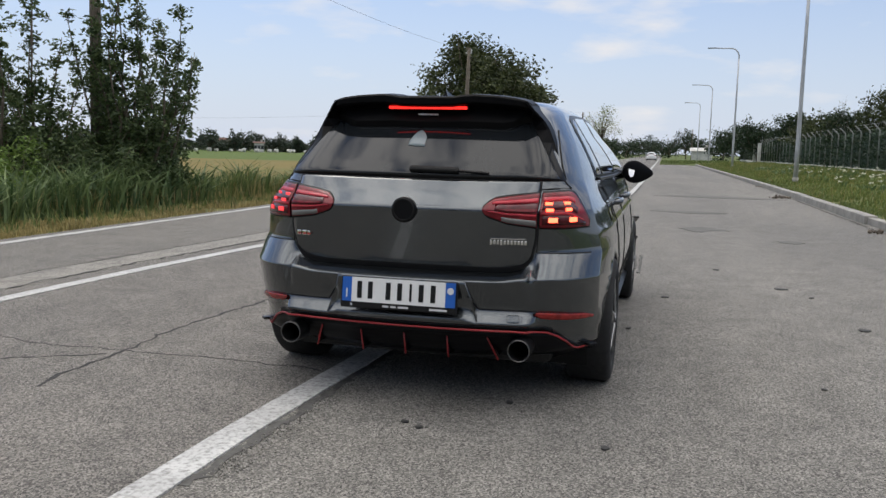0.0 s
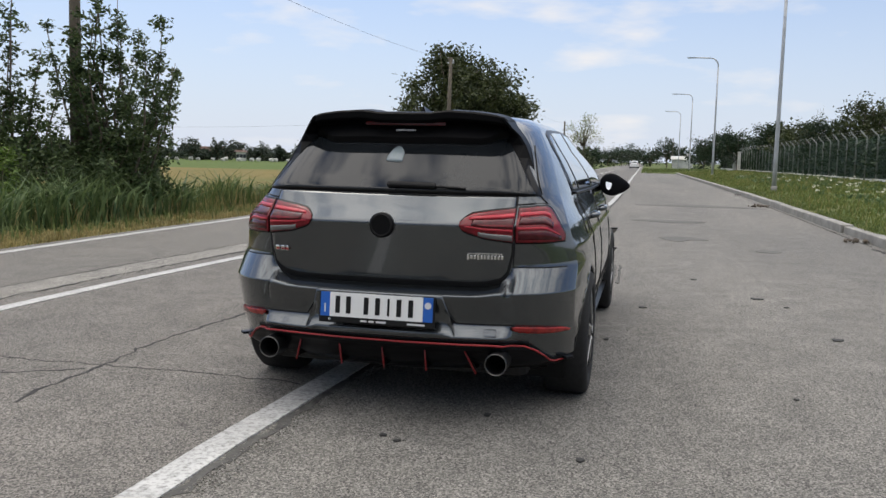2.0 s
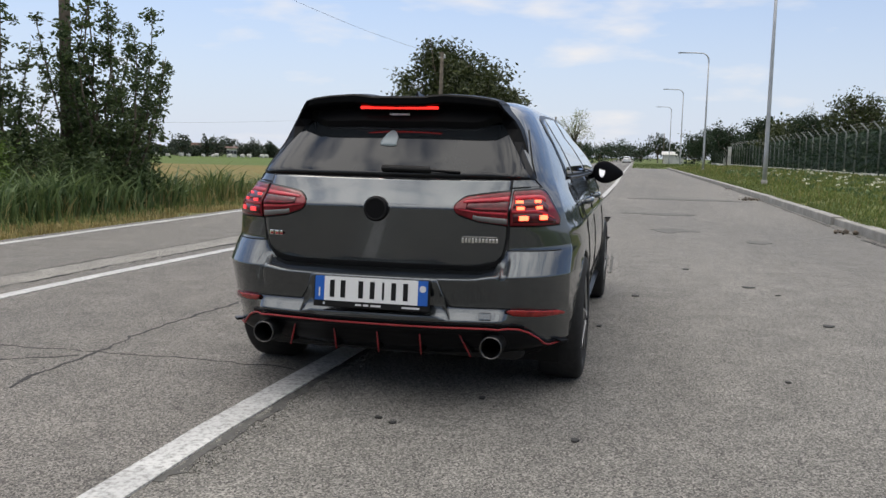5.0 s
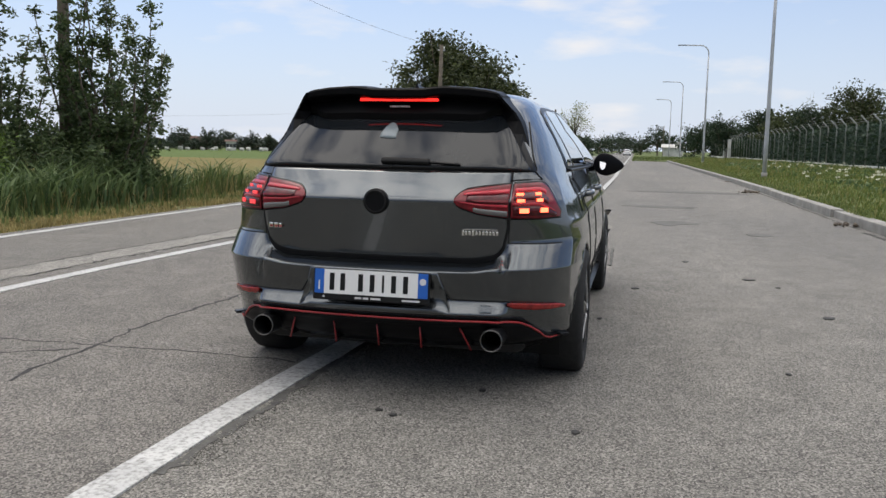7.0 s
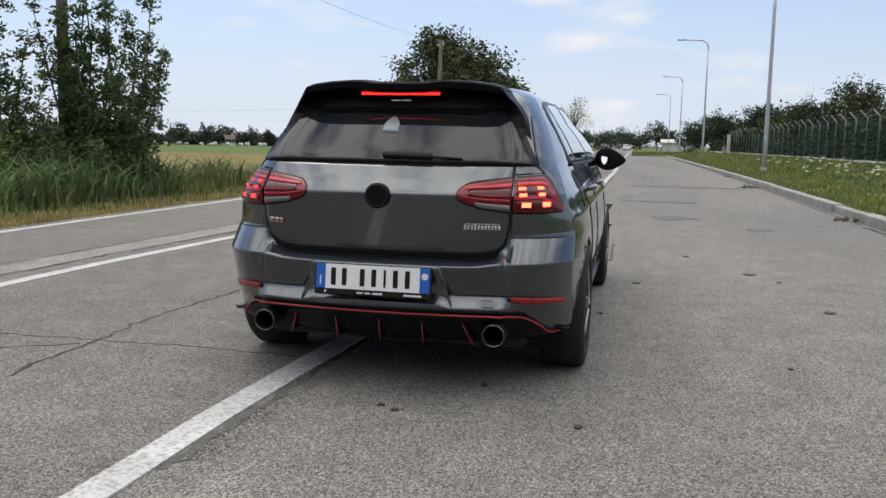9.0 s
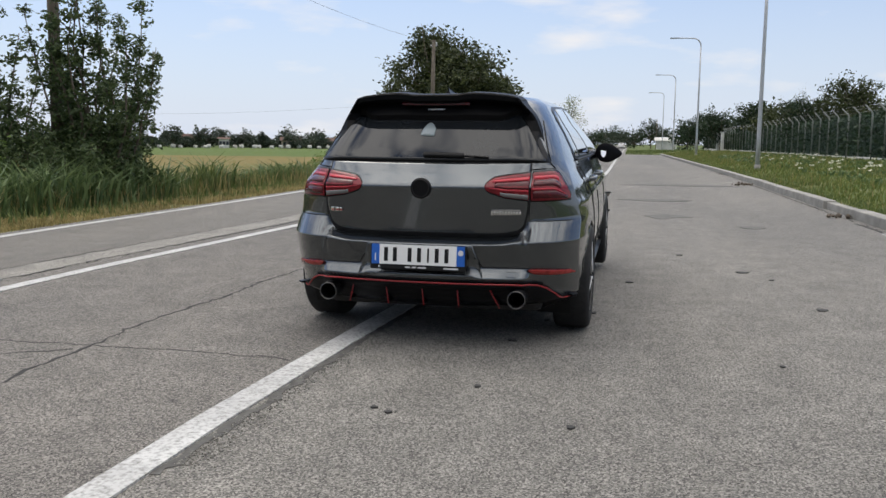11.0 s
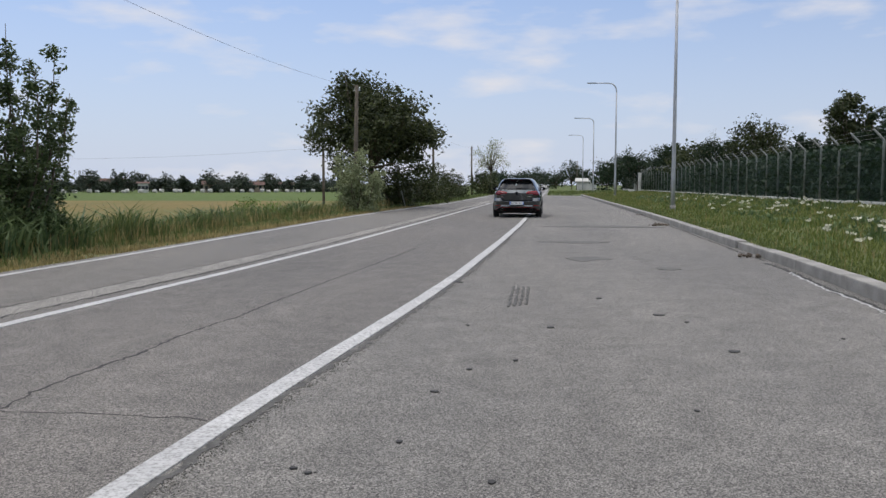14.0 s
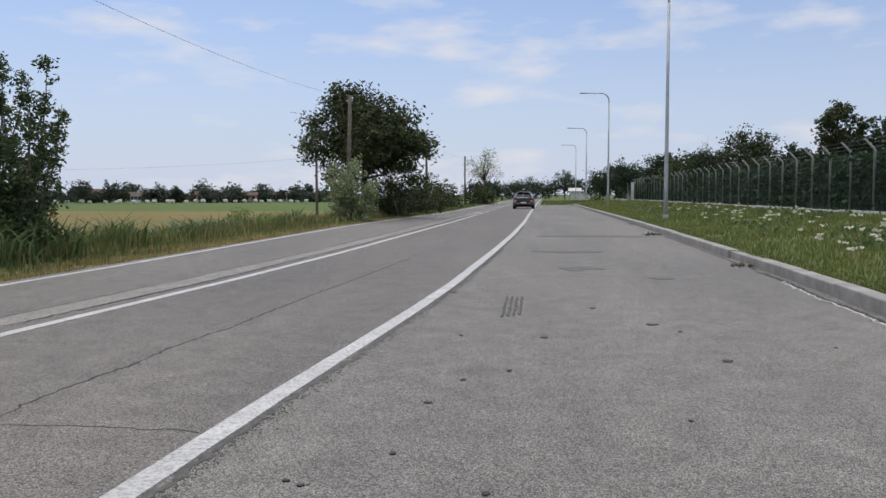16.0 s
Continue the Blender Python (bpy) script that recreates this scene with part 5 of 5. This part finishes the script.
        part("badge_inlay", box((0.014, 0.004, 0.008), pose(x + 0.003, rear_y(x, 0.757) - 0.018, 0.754, 0, 0, -14)), M_RED, lid)
    for k in range(11):
        x = 0.385 + 0.0148 * k
        part("badge_bar", box((0.011, 0.006, 0.018 + (0.006 if k in (0, 3) else 0)), pose(x, rear_y(x, 0.759) - 0.012, 0.759, 0, 0, 10), 0.002), M_CHROME, lid)
    part("badge_line", box((0.150, 0.005, 0.004), pose(0.46, rear_y(0.46, 0.776) - 0.012, 0.776, 0, 0, 11)), M_CHROME, lid)

    # tail lamps: an inner piece on the tailgate, an outer one in the wing
    for sgn in (-1, 1):
        ilo, ihi = curve((0.347, 0.900), (0.356, 0.884), (0.376, 0.871), (0.454, 0.846), (0.578, 0.830)), curve((0.347, 0.912), (0.365, 0.932), (0.391, 0.949), (0.45, 0.960), (0.578, 0.976))
        olo, ohi = curve((0.590, 0.829), (0.70, 0.828), (0.79, 0.832)), curve((0.590, 0.977), (0.695, 0.984), (0.715, 0.976), (0.735, 0.95), (0.765, 0.905), (0.79, 0.855))
        f = lambda g: (lambda x: g(abs(x)))
        for nm, lo, hi, a, b in (("inner", ilo, ihi, 0.347, 0.578), ("outer", olo, ohi, 0.590, 0.79)):
            xs = span(sgn * a, sgn * b, 21) if sgn > 0 else span(-b, -a, 21)
            rear_patch("lamp_surround", xs, f(lambda x, g=lo: g(x) - 0.007), f(lambda x, g=hi: g(x) + 0.007), M_GLOSS_BLACK, car, 0.011, 6)
            lamp = rear_patch("tail_lamp", xs, f(lo), f(hi), M_LENS, car, 0.016, 10, "dark red tail lamp")
            c = lambda x, g=lo, h=hi: (g(x), h(x))
            def band(name, u0, u1, mat, x0, x1, o):
                bx = span(x0, x1, 15) if sgn > 0 else span(-x1, -x0, 15)
                rear_patch(name, bx, f(lambda x, g=lo, h=hi: g(x) + (h(x) - g(x)) * u0), f(lambda x, g=lo, h=hi: g(x) + (h(x) - g(x)) * u1), mat, lamp, o, 2)
            if nm == "inner":
                band("light_guide", 0.74, 0.86, M_LENS_BRIGHT, 0.385, 0.576, 0.019)
                band("dark_cell", 0.42, 0.72, M_LENS_DARK, 0.40, 0.576, 0.018)
                band("light_guide", 0.31, 0.38, M_LENS_BRIGHT, 0.372, 0.576, 0.019)
                band("reversing_lens", 0.02, 0.20, M_LENS_CLEAR, 0.43, 0.576, 0.018)
            else:
                band("light_guide", 0.76, 0.87, M_LENS_BRIGHT, 0.598, 0.725, 0.019)
                band("dark_cell", 0.52, 0.73, M_LENS_DARK, 0.60, 0.74, 0.018)
                band("light_guide", 0.38, 0.45, M_LENS_BRIGHT, 0.596, 0.768, 0.019)
                band("dark_cell", 0.08, 0.34, M_LENS_DARK, 0.60, 0.775, 0.018)
        # reflector in the bumper
        rlo, rhi = curve((0.590, 0.448), (0.612, 0.430), (0.72, 0.420), (0.825, 0.416)), curve((0.590, 0.456), (0.61, 0.458), (0.70, 0.452), (0.80, 0.440), (0.825, 0.426))
        xs = span(0.59, 0.825, 17) if sgn > 0 else span(-0.825, -0.59, 17)
        rear_patch("reflector", xs, f(rlo), f(rhi), M_REFLECTOR, car, 0.015, 3, "narrow red bumper reflector")
        surface_line("bumper_seam", [(sgn * 0.585, 0.825), (sgn * 0.578, 0.715), (sgn * 0.80, 0.712)], 0.006, M_GAP, car, 0.0)

    # lower bumper strip, plate recess, diffuser
    surface_line("bumper_groove", [(-0.60, 0.462), (-0.36, 0.466), (-0.28, 0.575)], 0.008, M_GAP, car, 0.0)
    surface_line("bumper_groove", [(0.60, 0.462), (0.345, 0.466), (0.265, 0.575)], 0.008, M_GAP, car, 0.0)
    rear_patch("plate_recess", span(-0.35, 0.35, 25), lambda x: 0.41, lambda x: 0.41 + 0.185 * min(1.0, max(0.05, (0.352 - abs(x)) / 0.06)), M_PAINT, car, 0.012, 8, "recessed number plate panel", 0.03)
    hook = part("tow_cover", box((0.055, 0.01, 0.04), pose(0.50, rear_y(0.5, 0.43) - 0.002, 0.43, -35, 0, 12), 0.006), M_PAINT, car)
    dlo = curve((-0.83, 0.255), (-0.72, 0.24), (-0.6, 0.18), (0.6, 0.18), (0.72, 0.24), (0.83, 0.255))
    dhi = curve((-0.83, 0.285), (-0.76, 0.295), (-0.68, 0.35), (-0.6, 0.368), (-0.5, 0.375), (0.5, 0.375), (0.6, 0.368), (0.68, 0.35), (0.76, 0.295), (0.83, 0.285))
    diff = rear_patch("diffuser", span(-0.828, 0.828, 51), dlo, dhi, M_GLOSS_BLACK, car, 0.02, 6, "black rear diffuser with red edge", 0.08)
    black = rear_patch("bumper_underside", span(-0.66, 0.66, 31), lambda x: dhi(x) + 0.002, lambda x: max(dhi(x) + 0.006, 0.398 - 0.25 * max(0, abs(x) - 0.58)), M_GLOSS_BLACK, car, 0.004, 2)
    half = [(0.5, 0.380), (0.59, 0.374), (0.64, 0.364), (0.68, 0.345), (0.72, 0.312), (0.745, 0.285), (0.765, 0.276), (0.825, 0.282)]
    surface_line("red_stripe", [(-x, z) for x, z in reversed(half)] + [(0, 0.381)] + half, 0.010, M_RED, diff, 0.024)
    for x, dx in ((-0.40, -0.03), (-0.21, 0.015), (0.0, 0.012), (0.20, 0.01), (0.37, 0.065)):
        bm = bmesh.new()
        y = rear_y(x, 0.3) - 0.03
        add_tube(bm, [(x, y - 0.005, 0.358), (x + dx, y, 0.235)], 0.004, 5)
        fin = part("fin_edge", bm, M_RED, diff)
        part("fin", box((0.008, 0.12, 0.11), pose(x + dx / 2, y + 0.07, 0.30, 0, math.degrees(math.atan2(dx, 0.1)) * -1, 0)), M_GLOSS_BLACK, diff)
    for sgn in (-1, 1):
        x, y, z, r = sgn * 0.535, 0.035, 0.300, 0.050
        bm = add_tube(bmesh.new(), [(x, y + 0.28, z), (x, y, z)], r, 28, False)
        add_tube(bm, [(x, y, z), (x, y + 0.25, z)], r - 0.006, 28, False)
        pipe = part("exhaust_tip", bm, M_RIM, car, "round dark steel exhaust tip")
        bm = bmesh.new()
        add_tube(bm, [(x + (r - 0.003) * math.cos(a), y, z + (r - 0.003) * math.sin(a)) for a in np.linspace(0, 2 * math.pi, 33)], 0.003, 6, False)
        part("rolled_edge", bm, M_TIP, pipe)
        part("pipe_bore", tube([(x, y + 0.16, z), (x, y + 0.165, z)], r - 0.008, 20), M_EXHAUST_IN, pipe)
        # small corner blade
        part("corner_blade", box((0.05, 0.08, 0.012), pose(sgn * 0.80, rear_y(0.80, 0.285) - 0.01, 0.288, 0, 0, sgn * 50), 0.004), M_GLOSS_BLACK, diff)

    # number plate: bars in place of its characters
    yp = rear_y(0, 0.592) - 0.026
    tiltm = Matrix.Translation((0.004, yp, 0.521)) @ pose(0, 0, 0, -6, 0, 0)
    plate = part("number_plate", box((0.536, 0.016, 0.140), tiltm, 0.006), M_BLACK, car, "white number plate with blue ends in a black frame")
    part("plate_face", box((0.43, 0.004, 0.108), tiltm @ pose(0, -0.009, 0.012)), M_PLATE, plate)
    for sgn in (-1, 1):
        part("plate_band", box((0.044, 0.004, 0.108), tiltm @ pose(sgn * 0.2375, -0.009, 0.012), 0.001), M_PLATE_BLUE, plate)
    for x, w in ((-0.178, 0.022), (-0.128, 0.022), (-0.045, 0.022), (0.008, 0.022), (0.058, 0.010), (0.106, 0.022), (0.160, 0.022)):
        part("plate_bar", box((w, 0.003, 0.076), tiltm @ pose(x, -0.0115, 0.012), 0.001), M_BLACK, plate)
    part("plate_mark", box((0.006, 0.003, 0.04), tiltm @ pose(-0.2375, -0.0115, -0.005)), M_STICKER, plate)
    part("plate_seal", tube([tiltm @ Vector((0.2375, -0.011, 0.03)), tiltm @ Vector((0.2375, -0.013, 0.03))], 0.015, 16), M_STICKER, plate)
    for x, w in ((-0.055, 0.028), (-0.02, 0.024), (0.025, 0.046), (0.185, 0.08)):
        part("frame_bar", box((w, 0.002, 0.008), tiltm @ pose(x, -0.009, -0.056)), M_STICKER, plate)
    part("frame_screw", tube([tiltm @ Vector((-0.215, -0.008, -0.055)), tiltm @ Vector((-0.215, -0.011, -0.055))], 0.006, 10), M_CHROME, plate)

    # flanks
    for sgn in (-1, 1):
        belt = lambda y: 1.035
        roofl = curve((0.86, 1.05), (0.885, 1.25), (0.93, 1.325), (1.06, 1.352), (1.25, 1.36), (1.9, 1.375), (2.2, 1.36), (2.5, 1.25), (2.85, 1.07))
        side_patch("window_trim", span(0.86, 2.86, 61), lambda y: 1.02, roofl, M_GLOSS_BLACK, car, sgn, 0.003, 8)
        wlo, w1, w2, w3 = (lambda y: 1.045), curve((0.91, 1.06), (0.925, 1.22), (0.96, 1.30), (1.09, 1.332)), curve((1.12, 1.335), (1.3, 1.345), (1.74, 1.355)), curve((1.80, 1.352), (2.1, 1.348), (2.4, 1.26), (2.72, 1.08))
        side_patch("side_window", span(0.91, 1.09, 14), wlo, w1, M_SIDE_GLASS, car, sgn, 0.006, 6, "dark quarter window")
        side_patch("side_window", span(1.12, 1.74, 16), wlo, w2, M_SIDE_GLASS, car, sgn, 0.006, 6, "dark rear door window")
        side_patch("side_window", span(1.80, 2.72, 20), wlo, w3, M_SIDE_GLASS, car, sgn, 0.006, 6, "front door window")
        side_patch("belt_strip", span(0.88, 2.86, 21), lambda y: 1.022, lambda y: 1.034, M_GLOSS_BLACK, car, sgn, 0.012, 1)
        for y0 in (1.20, 1.77, 2.78):
            pts = [(y0, 1.02), (y0, 0.62), (y0 - (0.09 if y0 < 1.3 else 0.0), 0.30)] if y0 > 1.3 else [(1.02, 1.02), (1.10, 0.84), (1.16, 0.62), (1.24, 0.42)]
            side_line("door_gap", pts, 0.006, M_GAP, car, sgn)
        for y0 in (1.28, 2.0):
            h = part("door_handle", tube([(sgn * (side_x(y0, 0.89) - 0.005), y0, 0.885), (sgn * (side_x(y0, 0.89) + 0.03), y0 + 0.03, 0.89), (sgn * (side_x(y0, 0.89) + 0.032), y0 + 0.17, 0.892), (sgn * (side_x(y0, 0.89) - 0.005), y0 + 0.21, 0.892)], [0.014, 0.016, 0.016, 0.012], 8), M_PAINT, car, "body-coloured door handle")
        side_patch("side_skirt", span(1.13, 3.02, 21), lambda y: 0.17, lambda y: 0.27, M_GLOSS_BLACK, car, sgn, 0.022, 3, "black side skirt", 0.05)
        # mirror
        mx = sgn * 0.925
        part("mirror_arm", tube([(sgn * 0.775, 2.42, 1.005), (sgn * 0.84, 2.40, 1.02), (sgn * 0.88, 2.38, 1.035)], [0.035, 0.026, 0.024], 8), M_GLOSS_BLACK, car)
        bm = bmesh.new()
        bmesh.ops.create_uvsphere(bm, u_segments=24, v_segments=14, radius=1.0)
        for v in bm.verts:
            c = v.co
            out = c.x * sgn
            flat = c.y < -0.05
            y = -0.05 + (c.y + 0.05) * 0.12 if flat else c.y
            v.co = Vector((c.x * 0.103, y * 0.11, c.z * (0.074 - 0.034 * max(0, out)) * (1 if out > 0 else 1 + 0.25 * abs(out)) - 0.006 * out))
        bmesh.ops.translate(bm, verts=bm.verts, vec=(mx, 2.35, 1.035))
        mirror = part("wing_mirror", bm, M_GLOSS_BLACK, car, "gloss black wing mirror", True)
        bm = bmesh.new()
        bmesh.ops.create_circle(bm, cap_ends=True, segments=28, radius=1.0, matrix=pose(mx - sgn * 0.04, 2.331, 1.042, 76, 0, 0) @ Matrix.Diagonal((0.02, 0.043, 1, 1)))
        part("mirror_glass", bm, M_MIRROR, mirror)
    side_line("fuel_flap_gap", [(0.98, 0.83), (1.0, 0.96), (0.97, 0.985), (0.84, 0.985), (0.81, 0.95), (0.80, 0.85), (0.82, 0.825), (0.95, 0.815), (0.98, 0.83)], 0.006, M_GAP, car, 1)
    for k in range(2):
        part("canard", box((0.09, 0.22, 0.012), pose(0.85, 3.98 + 0.02 * k, 0.42 + 0.17 * k, -14, 0, 8), 0.004), M_GLOSS_BLACK, car, "black front canard")
    bm = bmesh.new()
    v = [bm.verts.new(p) for p in ((-0.018, 0.72, 1.415), (0.018, 0.72, 1.415), (0.016, 0.88, 1.43), (-0.016, 0.88, 1.43), (0, 0.73, 1.458), (0, 0.77, 1.453))]
    for q in ((0, 1, 4), (1, 2, 5, 4), (2, 3, 5), (3, 0, 4, 5)):
        bm.faces.new([v[i] for i in q])
    part("roof_aerial", bm, M_GLOSS_BLACK, car)
    wheels = [(wheel(car, x, y), x, y) for x, y in ((0.785, WHEELS[0]), (-0.785, WHEELS[0]), (0.785, WHEELS[1]), (-0.785, WHEELS[1]))]

    # brake lights: lit blocks that come to the front of their housings
    leds = []
    for sgn in (-1, 1):
        for x, z in ((0.622, 0.932), (0.695, 0.934), (0.631, 0.906), (0.706, 0.908), (0.646, 0.862), (0.726, 0.864)):
            w, h = (0.036, 0.014) if z > 0.88 else (0.044, 0.020)
            slope = math.degrees(math.atan2(rear_y(x + 0.01, z) - rear_y(x - 0.01, z), 0.02))
            bm = box((w, 0.006, h), pose(0, 0, 0, 0, 0, sgn * slope), 0.002)
            ob = part("brake_led", bm, M_BRAKE if sgn > 0 else M_BRAKE_OFF_AXIS, car, "red brake light block")
            leds.append((ob, sgn * x, rear_y(x, z) - 0.021, z))
    bm = box((0.385, 0.006, 0.013), Matrix(), 0.002)
    bar = part("high_brake_led", bm, M_BRAKE_BAR, car, "red high brake light strip")
    leds.append((bar, 0, 0.397, 1.353))
    return car, wheels, leds


def white_car():
    car = tagged(empty("car"), "distant small white car on the road", "car")
    car_shell(M_PAINT_WHITE, car)
    rear_patch("rear_window", span(-0.6, 0.6, 11), lambda x: 1.05, lambda x: 1.30 - 0.1 * abs(x), M_TINT, car, 0.008, 4)
    for sgn in (-1, 1):
        side_patch("side_window", span(1.0, 2.7, 12), lambda y: 1.05, curve((1.0, 1.1), (1.2, 1.33), (2.2, 1.34), (2.7, 1.08)), M_SIDE_GLASS, car, sgn, 0.006, 4)
        rear_patch("tail_lamp", span(0.5, 0.82, 7) if sgn > 0 else span(-0.82, -0.5, 7), lambda x: 0.8, lambda x: 0.95, M_LENS, car, 0.01, 3)
        for y in WHEELS:
            part("wheel", tube([(sgn * 0.7, y, WHEEL_Z), (sgn * 0.88, y, WHEEL_Z)], WHEEL_R, 20), M_RUBBER, car)
    part("underbody", box((1.5, 3.9, 0.2), Matrix.Translation((0, 2.15, 0.22)), 0.03), M_BLACK, car)
    return car


hatchback, hatch_wheels, brake_leds = grey_hatchback()
far_car = white_car()


# ---- what moves ----
def motions():
    # the hatchback waits, then drives off up the road: seconds, x, y, heading to the right, nose lift
    drive = [(0, -0.985, 3.525, 3.05, 0), (4, -0.98, 3.505, 3.05, 0), (9, -0.978, 3.485, 3.15, 0), (10.3, -0.978, 3.485, 3.15, 0), (10.7, -0.955, 3.80, 3.2, 0.4), (11.1, -0.90, 4.62, 3.4, 0.9), (11.5, -0.807, 5.93, 3.6, 0.9), (12.0, -0.648, 8.6, 3.5, 0.8), (12.5, -0.427, 12.35, 3.4, 0.8), (13.0, -0.153, 17.3, 3.2, 0.7), (13.5, 0.085, 23.4, 3.1, 0.6), (14.0, 0.27, 30.3, 3.1, 0.5), (14.5, 0.47, 38.6, 3.2, 0.5), (15.0, 0.84, 48.6, 3.2, 0.4), (15.5, 1.31, 59.6, 3.2, 0.4), (16.0, 1.75, 70.1, 3.2, 0.4)]
    walk(hatchback, [(t, pose(x, y, 0.0, p, 0, -h)) for t, x, y, h, p in drive])
    times, ys = [d[0] for d in drive], [d[2] for d in drive]
    turns, a, last = [(0.0, 0.0)], 0.0, ys[0]
    for k in range(300, 481):
        t = k / 30
        y = float(np.interp(t, times, ys))
        a += min(math.degrees(max(0.0, y - last) / WHEEL_R), 80.0)
        last = y
        turns.append((t, a))
    for hub, x, y in hatch_wheels:
        m = pose(x, y, WHEEL_Z)
        walk(hub, [(t, m @ pose(0, 0, 0, -a)) for t, a in turns])
    # brake lights lit at the start, from 3.8 s on, and out again before the start
    for ob, x, y, z in brake_leds:
        on, off = pose(x, y, z), pose(x, y + 0.10, z)
        walk(ob, [(0.0, on), (0.03, on), (0.07, off), (3.73, off), (3.77, on), (10.1, on), (10.2, off), (16.0, off)])
    walk(far_car, [(t, pose(x, y, 0.0, 0, 0, -2.9)) for t, x, y in ((0, 5.3, 148), (4, 6.7, 172), (9, 8.3, 205), (16, 10.6, 250))])


motions()
